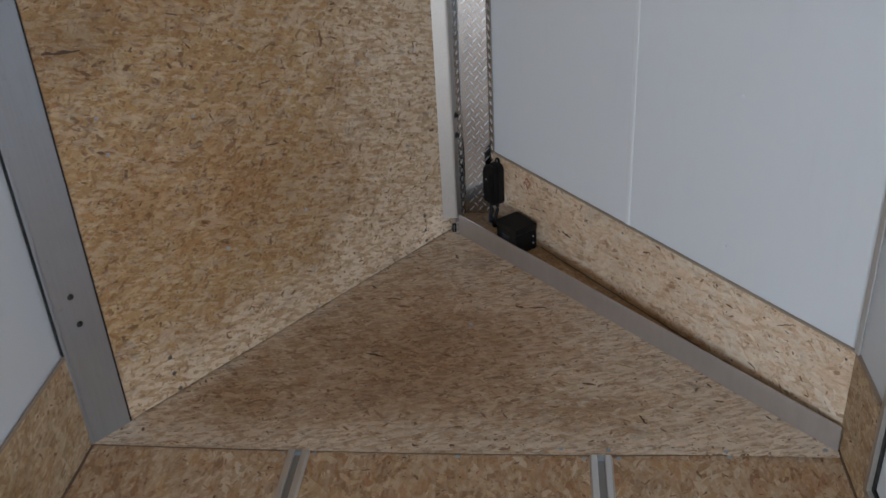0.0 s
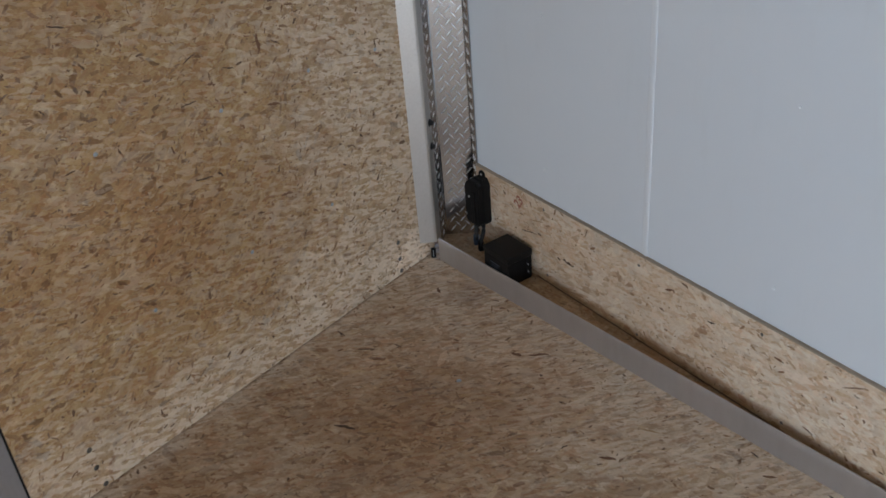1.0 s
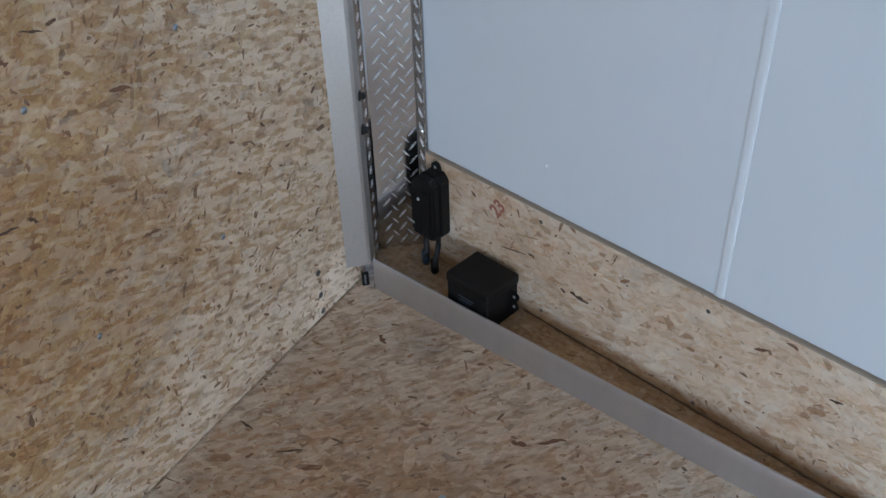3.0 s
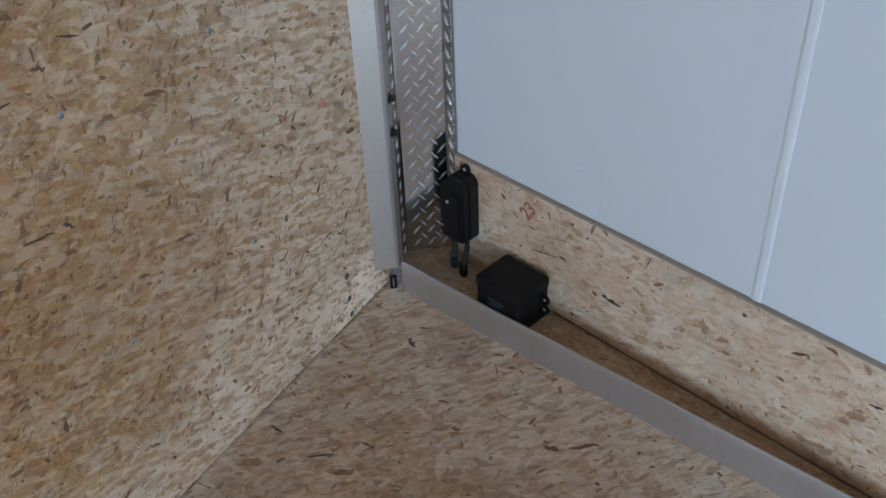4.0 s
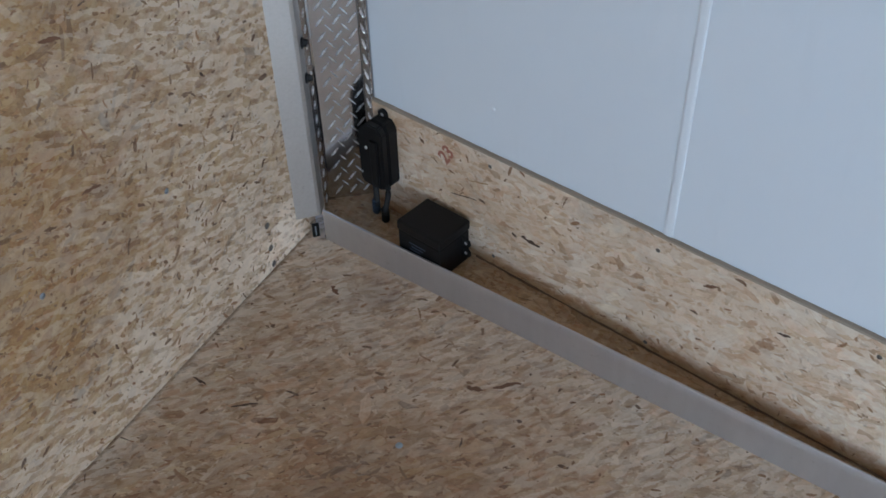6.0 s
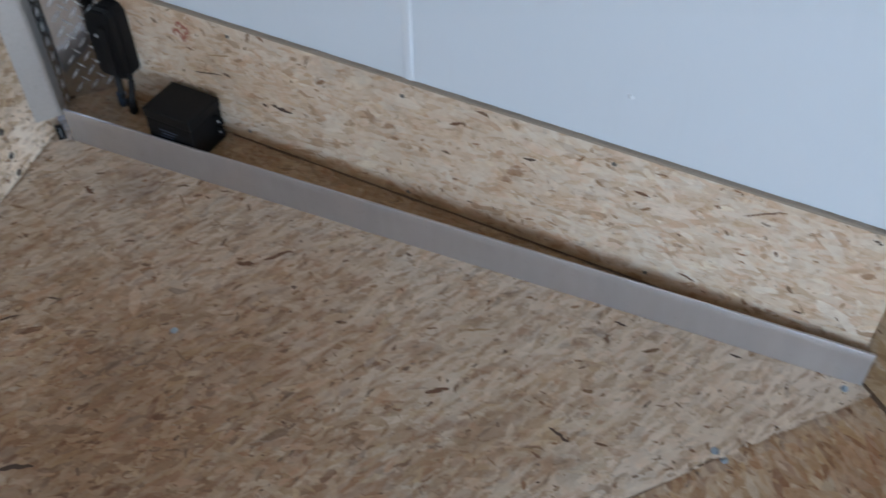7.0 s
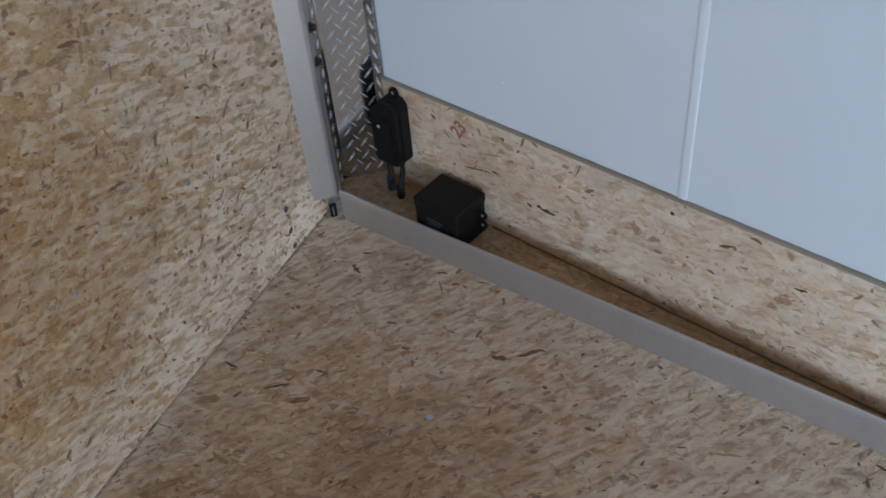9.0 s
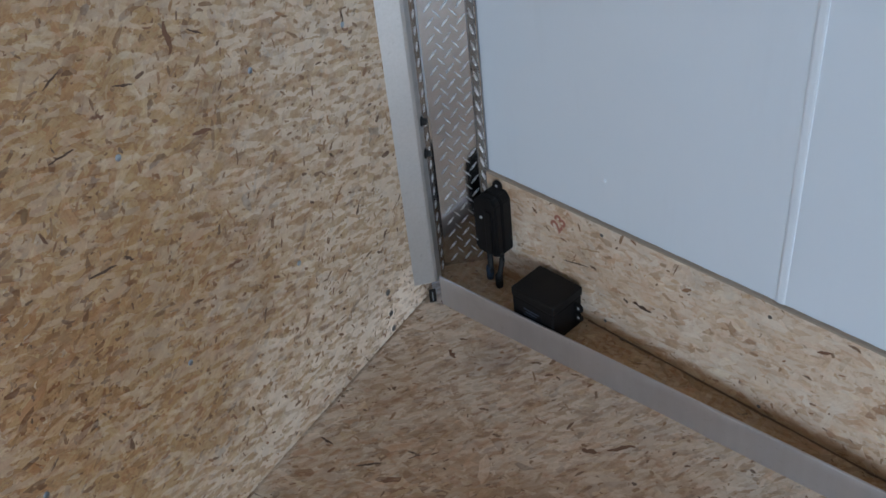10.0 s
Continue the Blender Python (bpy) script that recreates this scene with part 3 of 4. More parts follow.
# ---- walls ----
wall_nose = thing("wall_nose", I, "white lined nose wall with a vertical seam strip", "wall", "structure")
seam_s = 0.707
part("backing", block(-0.02, WALL_LEN + 0.03, -0.07, TOP, -0.05, -PLY - 0.004), OUTSIDE, wall_nose, wall_at(0))
for a, b in ((0.0, seam_s - 0.0015), (seam_s + 0.0015, WALL_LEN - 0.005)):
    part("panel", block(0, b - a, 0.05, TOP, -0.004, 0, 0.0008), WHITE, wall_nose, wall_at(a, 0, -PLY))
bm = prism([(-0.0090, 0), (0.0090, 0), (0.0085, 0.0014), (0.0045, 0.0023), (-0.0045, 0.0023), (-0.0085, 0.0014)], KICK - TOP, 0)
part("seam_strip", bm, WHITE_TRIM, wall_nose, wall_at(seam_s, KICK - 0.002, -PLY) @ pose(0, 0, 0, 90, 0, 0), "raised white vinyl seam strip")
rivet = to_mesh("rivet", disc(0.0045, 0.0026, 12, 0.1), WHITE_TRIM, True)
for s, z in ((0.318, 0.411), (1.100, 0.411), (0.318, 0.862), (1.106, 0.862), (0.318, 1.31), (1.104, 1.31), (0.318, 1.76), (1.104, 1.76)):
    part("rivet", rivet, None, wall_nose, wall_at(s, z, -PLY), "white rivet head")

screw = to_mesh("screw", disc(0.0055, 0.002, 12), ZINC, True)
plug = to_mesh("screw", disc(0.0045, 0.0012, 10), DARK_STEEL, True)


def kick_board(m, length, mat, screws, label, y0=0.0):
    ob = thing("kick_board", m, label, "kick board", "structure")
    part("board", block(0, length, y0, KICK - 0.0045, -PLY, 0, 0.0), mat, ob, m)
    bm = bmesh.new()
    n = int(length / 0.012)
    rows = []
    for i in range(n + 1):
        x = length * i / n
        z = 0.0007 * noise.noise(Vector((x * 45, length, 3)))
        f = 0.0006 * noise.noise(Vector((x * 80, length, 7)))
        rows.append([bm.verts.new(v) for v in ((x, KICK - 0.0044, -PLY), (x, KICK + z, -PLY), (x, KICK + z, -0.0012), (x, KICK - 0.0010 + f, 0.0003), (x, KICK - 0.0044, 0.0003))])
    for p, q in zip(rows, rows[1:]):
        for k in range(5):
            bm.faces.new((p[k], q[k], q[(k + 1) % 5], p[(k + 1) % 5]))
    bm.faces.new(rows[0][::-1])
    bm.faces.new(rows[-1])
    part("cut_edge", bm, SAWN, ob, m, "rough brown sawn edge")
    if y0 <= 0.004:
        part("joint", block(0.001, length - 0.001, -0.006, 0.0042, 0.0002, 0.0036), JOINT, ob, m, "dark gap along the floor")
    for x, y in screws:
        part("screw", plug, None, ob, m @ Matrix.Translation((x, y, 0)), "dark sunk screw head")
    return ob


nose_kick = kick_board(wall_at(0), WALL_LEN, OSB_KICK, ((0.697, 0.278), (1.092, 0.279), (1.53, 0.275), (0.319, 0.284), (0.70, 0.05), (1.176, 0.06), (0.33, 0.06)), "pale strand board kick board under the white nose wall", SHELF - 0.03)

corner = WALL_0 + WALL_D * WALL_LEN
right_m = along((HALF, corner.y + 0.004), (0, -1))
right_len = 0.215
right_kick = kick_board(right_m, right_len, OSB_KICK_SIDE, ((0.204, 0.262), (0.028, 0.283)), "tan strand board kick board beside the side door", 0.004)
left_m = along((-HALF + 0.012, BACK + 0.02), (0, 1))
left_kick = kick_board(left_m, -BACK - 0.035, OSB_KICK_SIDE, ((4.75, 0.27), (4.25, 0.27), (3.75, 0.27)), "tan strand board kick board under the white side wall", -0.018)

# corner trim between nose wall and side wall
trim_m = along((corner.x - 0.010, corner.y + 0.008), (0.36, -0.93))
solid("trim", block(0, 0.019, KICK, TOP, -0.004, 0.002, 0.0015), GREY_TRIM, trim_m, "narrow grey corner trim between the white walls", "trim", "structure")

# right side wall with its door opening
D0, D1, DZ0, DZ1 = 0.242, 0.985, 0.055, 1.90
wall_right = thing("wall_right", right_m, "white lined side wall round the side door", "wall", "structure")
rl = corner.y - BACK
for a, b, z0, z1 in ((0, D0 - 0.020, -0.02, TOP), (D0 - 0.020, D1 + 0.020, DZ1 + 0.03, TOP), (D1 + 0.020, rl, -0.02, TOP)):
    part("panel", block(a, b, z0, z1, -0.05, -PLY, 0.0), WHITE, wall_right, right_m)
part("sill_board", block(D0 - 0.020, D1 + 0.020, -0.018, DZ0, -0.05, 0, 0.001), OSB_KICK_SIDE, wall_right, right_m, "low strand board strip under the door")
right_kick_rear = kick_board(right_m @ Matrix.Translation((D1 + 0.04, 0, 0)), rl - D1 - 0.06, OSB_KICK_SIDE, (), "tan strand board kick board behind the side door", -0.018)

side_door = thing("door_1", right_m, "closed white side door in an aluminium frame with black seal", "door", "structure")
bm = bmesh.new()
w = 0.020
for a, b, z0, z1 in ((D0 - w, D0, DZ0, DZ1 + w), (D1, D1 + w, DZ0, DZ1 + w), (D0, D1, DZ1, DZ1 + w), (D0, D1, DZ0, DZ0 + 0.022)):
    block(a, b, z0, z1, -0.05, 0.004, bm=bm)
part("frame", bm, FRAME, side_door, right_m, "aluminium door frame")
bm = bmesh.new()
g = 0.012
for a, b, z0, z1 in ((D0, D0 + g, DZ0 + 0.022, DZ1), (D1 - g, D1, DZ0 + 0.022, DZ1), (D0 + g, D1 - g, DZ1 - g, DZ1), (D0 + g, D1 - g, DZ0 + 0.022, DZ0 + 0.022 + g)):
    block(a, b, z0, z1, -0.045, -0.008, bm=bm)
part("seal", bm, RUBBER, side_door, right_m, "black rubber door seal")
part("leaf", block(D0 + g, D1 - g, DZ0 + 0.022 + g, DZ1 - g, -0.045, -0.014, 0.001), WHITE, side_door, right_m)

# left side wall
wl_m = along((-HALF, BACK), (0, 1))
wall_left = thing("wall_left", wl_m, "white lined side wall with strand board kick below", "wall", "structure")
wl = -BACK - 0.034
for a, b in ((0, 0.9), (0.903, 2.12), (2.123, 3.34), (3.343, 4.56), (4.563, wl)):
    part("panel", block(a, b, -0.02, TOP, -0.05, 0, 0.0), WHITE, wall_left, wl_m)

# ceiling, rear frame
solid("ceiling", prism([(-1.1, BACK - 0.06), (1.1, BACK - 0.06), (1.1, 0.03), (0.12, 1.34), (-0.12, 1.34), (-1.1, 0.03)], TOP, TOP + 0.05), CEILING, I, "plain white trailer ceiling", "ceiling", "structure")
wall_rear = thing("wall_rear", I, "white frame round the open rear doorway", "wall", "structure")
for x0, x1, z0, z1 in ((-1.1, -0.94, -0.02, TOP), (0.94, 1.1, -0.02, TOP), (-0.94, 0.94, 1.97, TOP)):
    part("frame_panel", block(x0, x1, BACK - 0.05, BACK, z0, z1), WHITE, wall_rear, I)
solid("ground", block(-60, 60, -80, 60, -0.62, -0.6), painted("gravel_ground", (0.25, 0.24, 0.22), 0.9, 0.5, 0.4), I, "grey gravel ground outside the trailer", "ground", "structure")

# ---- front ramp door ----
S0, S1, RAMP_TOP = 0.0990, 1.545, 2.02
stud = to_mesh("bolt_head", disc(0.0075, 0.0018, 10), DARK_STEEL, True)
ramp = thing("ramp_door", door_at(S0), "closed strand board front ramp door, scuffed foot with light painted in", "ramp door")
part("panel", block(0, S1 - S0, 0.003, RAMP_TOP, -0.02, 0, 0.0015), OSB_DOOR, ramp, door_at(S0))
part("skin", block(0, S1 - S0, 0.003, RAMP_TOP, -0.045, -0.021), OUTSIDE, ramp, door_at(S0))
for s, z in ((0.838, 0.790), (1.128, 0.786), (0.84, 0.383), (1.137, 0.380), (0.219, 0.915), (0.227, 0.811), (0.496, 0.825), (0.53, 0.385), (1.377, 0.756), (0.838, 1.2), (1.128, 1.2), (0.23, 1.3), (0.53, 1.25)):
    part("screw", screw, None, ramp, door_at(s, z, 0), "small bluish zinc screw")
for s, z in ((0.263, 0.133), (0.265, 0.073), (0.273, 0.012), (1.379, 0.121), (1.378, 0.061), (1.379, 0.016)):
    part("bolt_head", stud, None, ramp, door_at(s, z, 0), "dark bolt head")
solid("wall_over_ramp", block(-0.12, 1.62, RAMP_TOP + 0.004, TOP, -0.05, 0.004), MILL, door_at(0), "aluminium header over the ramp door", "wall", "structure")

# hinge-side post
post = thing("door_post", door_at(-0.03), "flat brushed aluminium post with two bolts beside the ramp", "door post")
part("flange", block(-0.036, -0.0265, 0.001, TOP, -0.045, 0.0065, 0.001), MILL_HINGE, post, door_at(0), "raised bright edge flange")
part("face", block(-0.026, 0.0935, 0.001, TOP, -0.045, 0.004, 0.0015), MILL_HINGE, post, door_at(0))
part("seal", block(0.0937, 0.0987, 0.002, TOP, -0.03, 0.0022), RUBBER, post, door_at(0), "black rubber gap seal")
part("gap_strip", block(-0.0412, -0.0365, KICK + 0.004, TOP, -0.03, 0.003), RUBBER, post, door_at(0), "dark gap beside the white wall")
bolt = disc(0.009, 0.003, 16)
disc(0.006, 0.0065, 6, 0.0, bolt, (0, 0, 0.002))
bolt = to_mesh("bolt", bolt, BOLT)
for s, z in ((0.025, 0.475), (0.029, 0.386), (0.025, 1.2), (0.025, 1.29)):
    part("bolt", bolt, None, post, door_at(s, z, 0.004), "dark bolt head with washer")

side_bolt = disc(0.0115, 0.004, 16)
disc(0.0075, 0.0105, 6, 0.0, side_bolt, (0, 0, 0.003))
side_bolt = to_mesh("bolt", side_bolt, BLACK)

# latch-side post: a folded aluminium section
latch_post = thing("door_post", pose(-0.127, 1.19, 0), "folded aluminium post beside the tread plate nose", "door post")
fold = [(-0.1295, 1.180), (-0.1275, 1.1735), (-0.123, 1.1720), (-0.073, 1.1755), (-0.0660, 1.178), (-0.0635, 1.184), (-0.0560, 1.216), (-0.0560, 1.30)]
bm = prism(strip(fold, 0.004), 0.066, TOP)
part("section", bm, MILL_UP, latch_post, I)
for z in (0.474, 0.396, 1.25, 1.32):
    part("bolt", side_bolt, None, latch_post, along((-0.0590, 1.2015), (0.23, 0.97), z), "dark bolt head")

# small clip at the foot of the post
clip = thing("bracket", pose(-0.09, 1.19, 0.0), "small dark steel corner clip at the post foot", "bracket")
cm = along((-0.094, 1.184), (0.75, 0.1))
part("plate", block(0.004, 0.020, 0.0, 0.038, -0.002, 0.002, 0.001), BLACK, clip, cm)
part("rib", block(0.010, 0.013, 0.006, 0.032, 0.002, 0.005, 0.001), ZINC, clip, cm, "bright zinc rib")

# ---- tread plate nose ----
plate_line = [(-0.0555, 1.217), (-0.0550, 1.221), (-0.0425, 1.270), (-0.0385, 1.272), (0.0570, 1.272), (0.0600, 1.270), (0.0715, 1.242), (0.0725, 1.236)]
bm = prism(strip(plate_line, 0.002), SHELF, TOP)


def lug(bm, m, length=0.036, width=0.0072, height=0.0022):
    ring = []
    for k in range(8):
        a = 2 * math.pi * k / 8
        x = math.cos(a) * length / 2
        y = math.sin(a) * width / 2 * (1 if abs(math.cos(a)) < 0.9 else 0.3)
        ring.append(bm.verts.new(m @ Vector((x, y, 0))))
    top = [bm.verts.new(m @ Vector((x, y, height))) for x, y in ((length * 0.30, 0.0006), (0, 0.0014), (-length * 0.30, 0.0006), (-length * 0.30, -0.0006), (0, -0.0014), (length * 0.30, -0.0006))]
    bm.faces.new(top)
    order = ((0, 1, 0), (1, 2, 1), (2, 3, 1), (3, 4, 2), (4, 5, 3), (5, 6, 4), (6, 7, 4), (7, 0, 5))
    last = {0: (5, 0), 1: (0, 1), 2: (1,), 3: (1, 2), 4: (2, 3), 5: (3, 4), 6: (4,), 7: (4, 5)}
    for k in range(8):
        a, b = ring[k], ring[(k + 1) % 8]
        ta, tb = last[k][-1], last[(k + 1) % 8][0]
        if ta == tb:
            bm.faces.new((a, b, top[ta]))
        else:
            bm.faces.new((a, b, top[tb], top[ta]))


flat_faces = len(bm.faces)
PITCH_Z = 0.0352
faces_of_plate = ((Vector((-0.0385, 1.272, 0)), Vector((0.0570, 1.272, 0)), (0.021, 0.054, 0.085), (0.006, 0.0375, 0.0700)),
                  (Vector((-0.0550, 1.221, 0)), Vector((-0.0425, 1.270, 0)), (0.026,), ()),
                  (Vector((0.0600, 1.270, 0)), Vector((0.0715, 1.242, 0)), (), (0.0145,)))
for p, q, rising, falling in faces_of_plate:
    base = along(p, q - p)
    length = (q - p).length
    for row in range(59):
        z = SHELF + 0.022 + row * PITCH_Z
        for x in rising:
            lug(bm, base @ Matrix.Translation((x, z, 0.0003)) @ pose(0, 0, 0, 0, 0, 50 if length > 0.06 else 42), 0.029 if length > 0.06 else 0.021, 0.0050 if length > 0.06 else 0.0055, 0.0026 if length > 0.06 else 0.0018)
        for x in falling:
            if 0.008 < x < length - 0.004:
                lug(bm, base @ Matrix.Translation((x, z + PITCH_Z / 2, 0.0003)) @ pose(0, 0, 0, 0, 0, -50), 0.024, 0.0036, 0.0013 if length > 0.06 else 0.0020)
nose_plate = solid("tread_plate", bm, TREAD, I, "polished aluminium diamond tread plate lining the nose", "tread plate", "structure")
nose_plate.data.materials.append(LUG)
for face in nose_plate.data.polygons[flat_faces:]:
    face.material_index = 1

# ---- floor tracks ----
def floor_track(x):
    m = pose(x, EDGE_Y - 0.006, -0.004)
    ob = thing("floor_track", m, "aluminium tie-down channel running along the floor", "floor track", "", "floor tracks")
    sec = [(-0.031, 0.0), (-0.031, 0.004), (-0.026, 0.011), (-0.013, 0.012), (-0.010, 0.011), (-0.010, 0.003), (0.010, 0.003), (0.010, 0.011), (0.013, 0.012), (0.026, 0.011), (0.031, 0.004), (0.031, 0.0)]
    part("channel", prism(sec, 0, -BACK - 0.06), MILL, ob, m @ pose(0, 0, 0.0, 90, 0, 0))
    part("slot", block(-0.0095, 0.0095, BACK + 0.1, -0.017, 0.0032, 0.0042), SLOT, ob, m, "dull grey strip along the slot")
    part("end_stop", block(-0.009, 0.009, -0.016, -0.003, 0.003, 0.014, 0.001), ZINC, ob, m, "bright end stop")
    for sx in (-0.045, 0.045):
        part("screw", screw, None, ob, m @ Matrix.Translation((sx, -0.004, 0.0)))
    return ob


floor_track(-0.424)
floor_track(0.407)

# screws in the floor
floor_screw_mesh = to_mesh("floor_screw", disc(0.0068, 0.002, 14), ZINC, True)
for x, y, z in ((0.748, -0.031, -0.004), (0.742, -0.013, 0), (0.455, EDGE_Y - 0.008, -0.004), (0.43, -0.016, 0), (0.017, 0.573, 0), (1.005, 0.0, 0), (0.02, -0.05, -0.004), (0.30, -0.014, 0)):
    sc = new("floor_screw", floor_screw_mesh)
    sc.matrix_world = pose(x, y, z)
    tagged(sc, "small zinc screw head in the floor", "screw", "floor screws")

# ---- battery box ----
def ear(parent, m, w, h, t):
    bm = bmesh.new()
    n = 10
    outline = [(-w / 2, 0), (w / 2, 0)] + [(w / 2 * math.cos(math.pi * k / n), h - w / 2 + w / 2 * math.sin(math.pi * k / n)) for k in range(n + 1)]
    prism(outline, 0, t, 0, bm)
    ob = part("mounting_ear", bm, BLACK, parent, m)
    part("hole", disc(w * 0.16, 0.0008, 12), GREY_TRIM, ob, m @ Matrix.Translation((0, h - w / 2, t)), "pale screw hole")
    return ob


BL, BW, BH = 0.119, 0.097, 0.103
box_m = wall_at(0.160, SHELF, 0.013)          # x along the wall, y up, z into the room
battery = thing("battery_box", box_m, "square black plastic battery box with side ears on the ledge", "battery box")
part("body", block(0.002, BL - 0.002, 0, BH - 0.024, 0.002, BW - 0.002, 0.004, 2), BLACK, battery, box_m)
part("lid", block(0, BL, BH - 0.0235, BH, 0, BW, 0.005, 3), BLACK, battery, box_m, "square black lid")
for yy in (0.036, 0.062):
    ear(battery, box_m @ pose(BL - 0.002, yy, 0.022, 0, 0, -90), 0.022, 0.022, 0.004)
part("label", block(0.03, 0.085, 0.028, 0.065, BW - 0.002, BW - 0.0012), BLACK, battery, box_m)
for k, (a, b, y) in enumerate(((0.034, 0.078, 0.058), (0.040, 0.072, 0.050), (0.034, 0.066, 0.042), (0.046, 0.080, 0.034))):
    part("label_line", block(a, b, y, y + 0.0035, BW - 0.0012, BW - 0.0008), LABEL_INK, battery, box_m, "faint blue-grey print bar")

# ---- upright box with cables ----
UW, UT, UH = 0.073, 0.050, 0.160
up_m = wall_at(-0.002, 0.127, 0.0)
charger = thing("junction_box", up_m, "upright black plastic box with two cables in the nose corner", "junction box")
shell = [(0.010, 0), (UW - 0.008, 0), (UW, 0.010), (UW, UH - 0.016), (UW - 0.012, UH), (0.026, UH), (0.004, UH - 0.020), (0, UH - 0.030), (0, 0.012)]
part("body", prism(shell, 0.001, UT * 0.60, 0.0025), BLACK, charger, up_m)
part("cover", prism([(x * 0.97 + 0.001, y * 0.985 + 0.001) for x, y in shell], UT * 0.61, UT, 0.0035), BLACK, charger, up_m)
part("ridge", block(UW * 0.56, UW * 0.82, 0.012, UH - 0.034, UT, UT + 0.006, 0.0025, 2), BLACK, charger, up_m)
part("gland", tube([up_m @ Vector(v) for v in ((0.004, 0.014, UT * 0.55), (-0.004, 0.013, UT * 0.55), (-0.006, 0.013, UT * 0.55), (-0.012, 0.012, UT * 0.55))], [0.010, 0.010, 0.008, 0.007], 10), BLACK, charger, I, "black cable gland")
ear(charger, up_m @ Matrix.Translation((UW * 0.55, UH - 0.005, 0.004)), 0.024, 0.023, 0.006)
part("screw", disc(0.0038, 0.003, 10), GREY_TRIM, charger, up_m @ Matrix.Translation((UW * 0.36, UH * 0.62, UT)), "small white screw")
part("screw", disc(0.003, 0.002, 10), GREY_TRIM, charger, up_m @ Matrix.Translation((0.008, 0.03, UT)), "small grey screw")
for sx, tip, mat in ((0.018, Vector((0.020, 0.045, 0.030)), BLUE_CAP), (0.056, Vector((0.058, 0.045, 0.040)), BLACK)):
    a = up_m @ Vector((sx, 0.004, UT * 0.5))
    e = wall_at(-0.002) @ tip
    pts = smooth_line([a, a + Vector((0, 0, -0.03)), e + Vector((0.002, -0.004, 0.03)), e], 5)
    part("cable", tube(pts, [0.0065] * len(pts)), RUBBER, charger, I, "", True)
    part("connector", tube([e + Vector((0, 0, 0.030)), e + Vector((0, 0, 0.026)), e + Vector((0, 0, -0.004)), e + Vector((0, 0, -0.009))], [0.006, 0.009, 0.009, 0.007], 12), mat, charger, I, "cable plug at the ledge")

# ---- strands of the boards ----
DOOR_SIDES = ((1, 0, -S0 - 0.001), (-1, 0, S1 - 0.001), (0, 1, -0.004), (0, -1, 1.45))
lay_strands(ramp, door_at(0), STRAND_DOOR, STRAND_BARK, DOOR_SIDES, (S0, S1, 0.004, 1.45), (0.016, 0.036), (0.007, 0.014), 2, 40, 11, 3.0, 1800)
KICK_SIDES = ((1, 0, -0.001), (-1, 0, WALL_LEN - 0.001), (0, 1, -SHELF - 0.001), (0, -1, KICK - 0.0045))
lay_strands(nose_kick, wall_at(0), STRAND_KICK, STRAND_BARK, KICK_SIDES, (0, WALL_LEN, SHELF, KICK), (0.020, 0.044), (0.009, 0.018), 2, 40, 12, 3.0, 420)
NOSE_SIDES = [(DOOR_D.y, -DOOR_D.x, 0.8022 - 0.0035)] + [(-(b[1] - a[1]) / math.dist(a, b), (b[0] - a[0]) / math.dist(a, b), ((b[1] - a[1]) * a[0] - (b[0] - a[0]) * a[1]) / math.dist(a, b) - 0.0005) for a, b in (((-1.06, -0.0295), (1.03, -0.0295)), ((1.045, 0.02), (0.075, 1.235)))]
lay_strands(nose_floor, I, STRAND_NOSE, STRAND_BARK, NOSE_SIDES, (-1.03, 1.04, -0.028, 1.20), (0.018, 0.044), (0.007, 0.015), 0, 30, 13, 3.0, 1000)
FLOOR_SIDES = ((1, 0, 1.026), (-1, 0, 1.036), (0, -1, -0.045), (0, 1, 0.60))
lay_strands(main_floor, pose(0, 0, -0.004), STRAND_FLOOR, STRAND_BARK, FLOOR_SIDES, (-1.02, 1.03, -0.60, -0.045), (0.035, 0.075), (0.011, 0.024), 90, 34, 14, 3.2, 900)
SIDE_SIDES = ((1, 0, -0.001), (-1, 0, right_len - 0.001), (0, 1, -0.006), (0, -1, KICK - 0.0045))
lay_strands(right_kick, right_m, STRAND_SIDE, STRAND_BARK, SIDE_SIDES, (0, right_len, 0.005, KICK), (0.030, 0.065), (0.010, 0.022), 30, 40, 15, 3.2, 900)
left_end = -BACK - 0.035
LEFT_SIDES = ((1, 0, -(left_end - 0.7)), (-1, 0, left_end - 0.001), (0, 1, 0.016), (0, -1, KICK - 0.0045))
lay_strands(left_kick, left_m, STRAND_SIDE, STRAND_BARK, LEFT_SIDES, (left_end - 0.7, left_end, -0.016, KICK), (0.030, 0.065), (0.010, 0.022), 20, 40, 16, 3.2, 900)



def side_of(a, b, inner):
    """The half-plane through a and b that holds the point inner."""
    n = Vector((a.y - b.y, b.x - a.x)).normalized()
    c = -(n.x * a.x + n.y * a.y)
    k = 1 if n.x * inner.x + n.y * inner.y + c > 0 else -1
    return (k * n.x, k * n.y, k * c - 0.001)


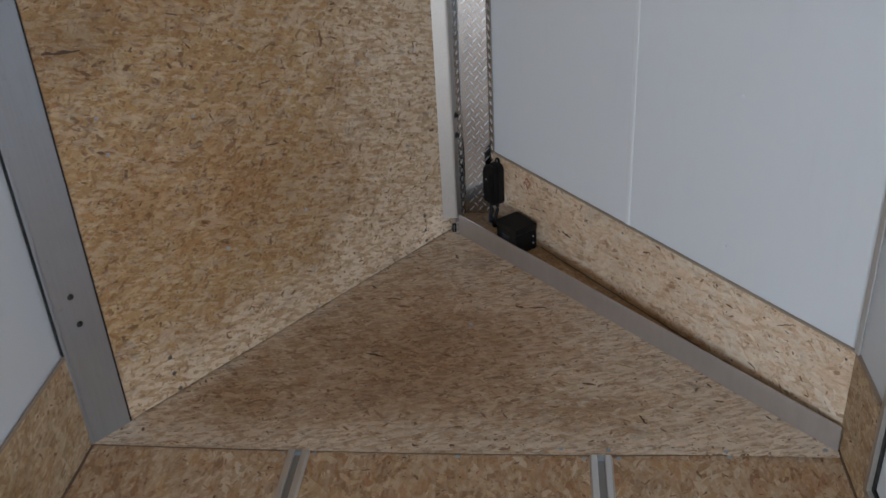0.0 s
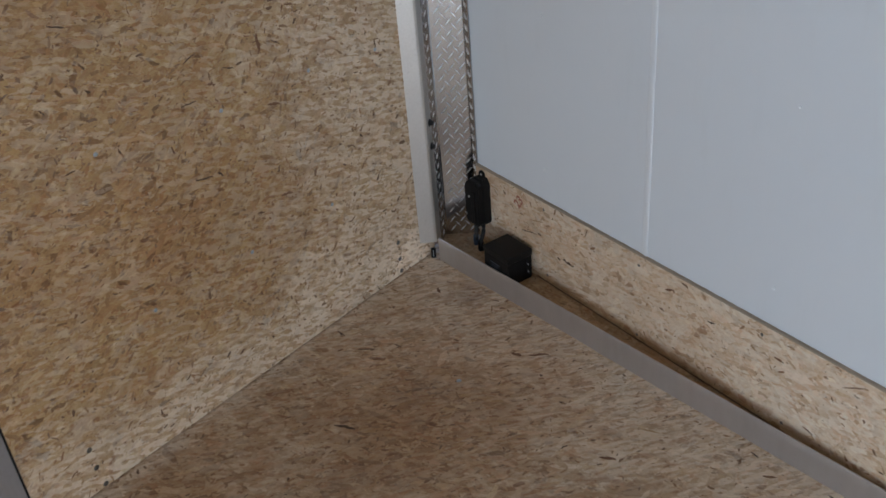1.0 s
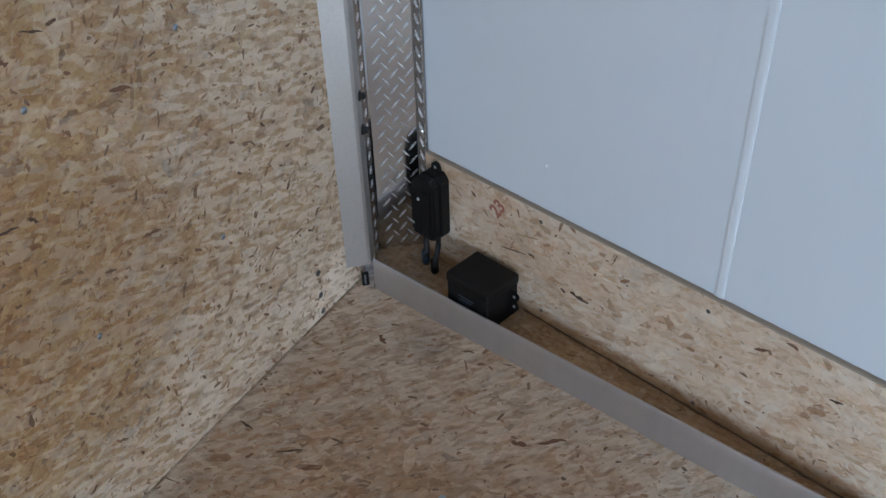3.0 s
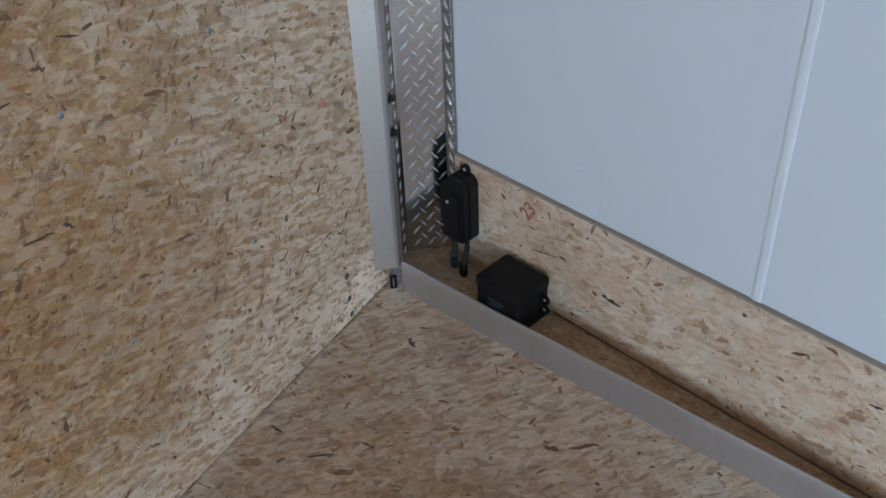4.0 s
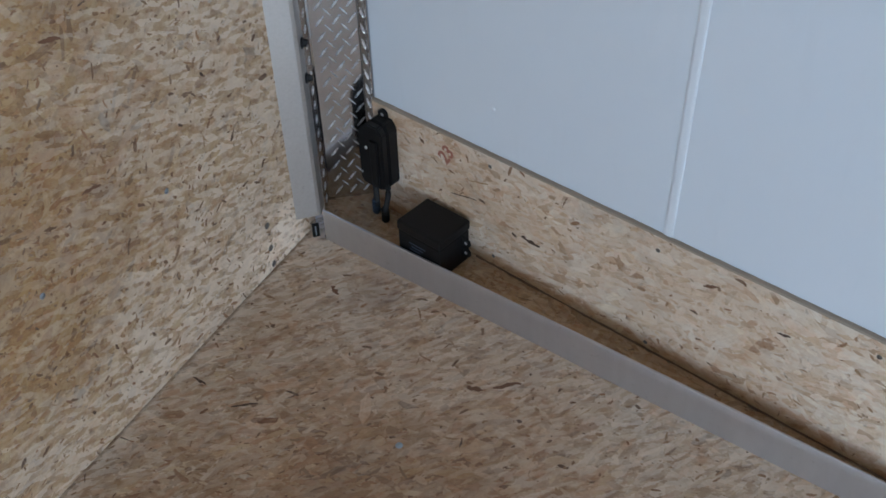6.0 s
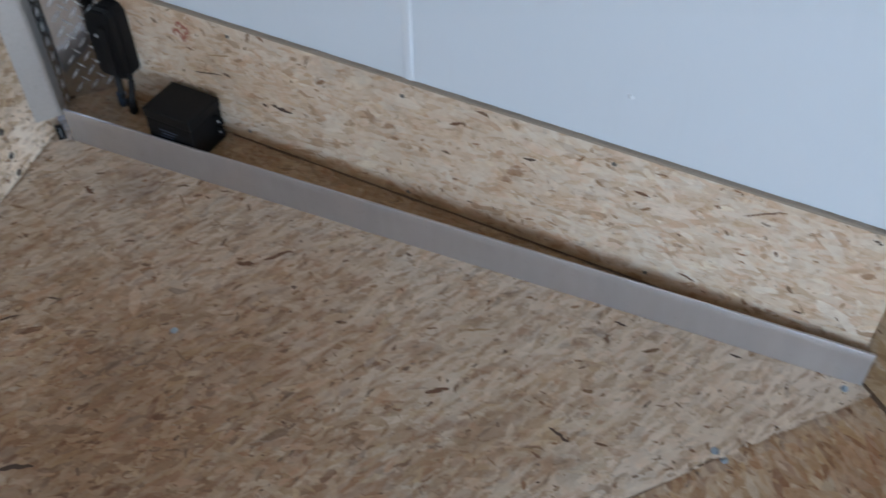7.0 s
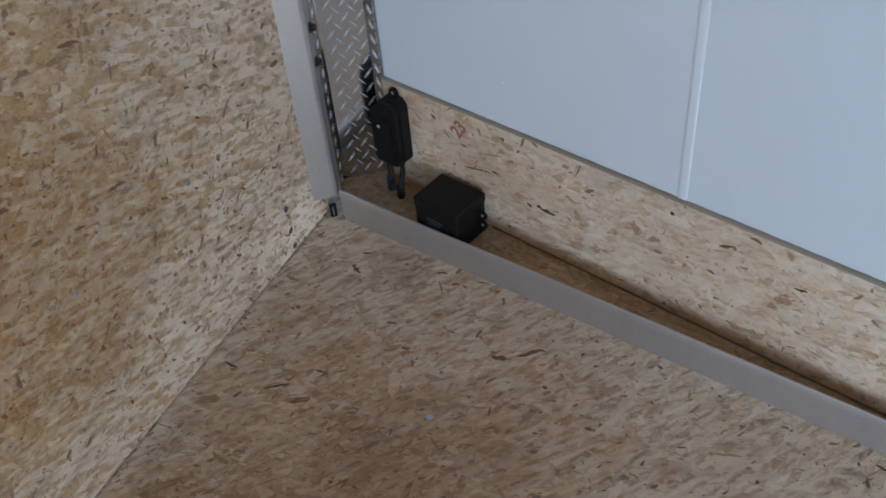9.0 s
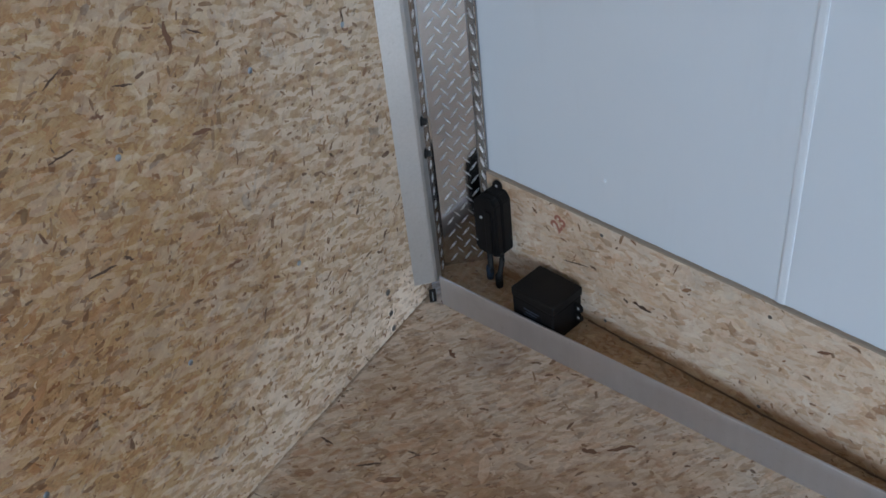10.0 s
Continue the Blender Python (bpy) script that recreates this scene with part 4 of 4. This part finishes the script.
LEDGE_MID = Vector((0.40, 0.74, 0))
LEDGE_SIDES = [side_of(LIP_0 + Vector((0.007, 0.007, 0)), LIP_1 + Vector((0.007, 0.007, 0)), LEDGE_MID), side_of(WALL_0, WALL_0 + WALL_D, LEDGE_MID), (0, -1, 1.27), (1, 0, 0.05), (-1, 0, 1.03)]
lay_strands(ledge, pose(0, 0, SHELF), STRAND_LEDGE, STRAND_BARK, LEDGE_SIDES, (-0.05, 1.03, 0.0, 1.27), (0.020, 0.048), (0.007, 0.014), -51, 24, 17, 3.0, 900)
gap = bmesh.new()
ends = [0.285 + (WALL_LEN - 0.31) * k / 60 for k in range(61)]
for a, b in zip(ends, ends[1:]):
    reach = 0.0035 + 0.0025 * noise.noise(Vector((a * 11, 2.0, 0)))
    block(a, b, SHELF - 0.001, SHELF + 0.0022, 0.0003, reach, bm=gap)
part("joint", gap, JOINT, nose_kick, wall_at(0), "dark gap along the ledge")

# ---- marks on the boards ----
def sliver(length, width, seed):
    """A ragged dark wood strand, barely proud of the board."""
    rng = random.Random(seed)
    n = 13
    top, bot = [], []
    for k in range(n + 1):
        t = k / n
        half = width / 2 * (math.sin(math.pi * min(max(t, 0.05), 0.95)) ** 0.5)
        mid = width * 0.5 * noise.noise(Vector((t * 3.2, seed * 1.7, 0)))
        x = (t - 0.5) * length
        top.append((x, mid + half * (0.8 + 0.7 * noise.noise(Vector((t * 4.5, seed, 5.0))) + rng.uniform(-0.12, 0.12))))
        bot.append((x, mid - half * (0.8 + 0.7 * noise.noise(Vector((t * 4.5, seed, 9.0))) + rng.uniform(-0.12, 0.12))))
    return prism(bot + top[::-1], -0.0003, 0.00035)


BROWN = plastic("red_brown_strand", (0.17, 0.085, 0.045), 0.7)
TAN = plastic("tan_strand", (0.36, 0.23, 0.12), 0.7)
KICK_MARKS = ((0.423, 0.149, 0.046, 0.010, -4, "d"), (0.383, 0.146, 0.013, 0.007, -27, "d"), (0.251, 0.178, 0.068, 0.003, 10, "d"), (0.497, 0.285, 0.030, 0.003, -109, "b"),
              (0.945, 0.230, 0.024, 0.006, 12, "d"), (1.337, 0.275, 0.060, 0.004, 32, "b"), (1.146, 0.236, 0.026, 0.007, 0, "b"), (1.505, 0.292, 0.014, 0.005, -16, "d"), (0.804, 0.257, 0.028, 0.008, 29, "b"), (1.247, 0.085, 0.030, 0.005, -16, "b"), (0.29, 0.232, 0.05, 0.004, 15, "t"))
FLOOR_MARKS = ((-0.059, 1.000, 0.030, 0.012, -67, "b"), (0.176, 0.678, 0.030, 0.014, -26, "b"), (0.237, 0.672, 0.055, 0.011, -4, "b"), (-0.254, 0.722, 0.050, 0.005, -1, "d"), (-0.337, 0.799, 0.034, 0.006, -44, "d"),
               (0.532, 0.111, 0.040, 0.007, -66, "d"), (0.388, 0.269, 0.040, 0.012, -6, "b"), (0.285, 0.311, 0.024, 0.004, 33, "d"), (0.881, 0.129, 0.020, 0.005, -45, "d"), (-0.275, 0.402, 0.060, 0.011, -17, "d"), (0.738, 0.269, 0.022, 0.006, -56, "d"), (0.690, 0.105, 0.023, 0.004, 20, "d"), (0.50, 0.36, 0.05, 0.005, -19, "t"))
DOOR_MARKS = ((0.171, 1.103, 0.100, 0.010, -10, "d"), (0.492, 1.114, 0.040, 0.005, -21, "d"), (0.982, 0.910, 0.050, 0.012, -98, "b"), (1.036, 0.896, 0.034, 0.004, -34, "d"), (0.883, 0.883, 0.037, 0.004, -21, "d"), (0.827, 0.862, 0.022, 0.008, -15, "b"),
              (0.998, 0.744, 0.040, 0.010, -12, "b"), (1.378, 0.767, 0.040, 0.004, -97, "d"), (1.282, 0.536, 0.012, 0.006, -46, "d"), (0.778, 0.942, 0.033, 0.004, 21, "d"), (0.753, 0.841, 0.043, 0.004, -1, "d"), (0.798, 0.637, 0.020, 0.006, -50, "d"), (0.988, 0.488, 0.040, 0.007, -9, "b"), (0.213, 1.040, 0.055, 0.010, -39, "b"), (0.749, 0.646, 0.05, 0.005, -12, "d"))
INK = {"d": BARK, "b": BROWN, "t": TAN}
for board, base, marks in ((nose_kick, wall_at(0), KICK_MARKS), (ramp, door_at(0), DOOR_MARKS), (nose_floor, I, FLOOR_MARKS)):
    for k, (x, y, l, w, a, ink) in enumerate(marks):
        part("strand", sliver(l, w, k + 3), INK[ink], board, base @ pose(x, y, 0.0007, 0, 0, a))


def stamp(text, m, size):
    cu = bpy.data.curves.new("stamp", "FONT")
    cu.body, cu.size, cu.extrude, cu.align_x, cu.align_y = text, size, 0.0002, "CENTER", "CENTER"
    cu.offset = 0.0012
    cu.materials.append(RED_INK)
    ob = new("stamp", cu)
    ob.parent = nose_kick
    ob.matrix_basis = PLACE[nose_kick].inverted() @ m
    return tagged(ob, "faded red stamped number")


stamp("23", wall_at(0.207, 0.262, 0.0012) @ pose(0, 0, 0, 0, 0, 58), 0.042)
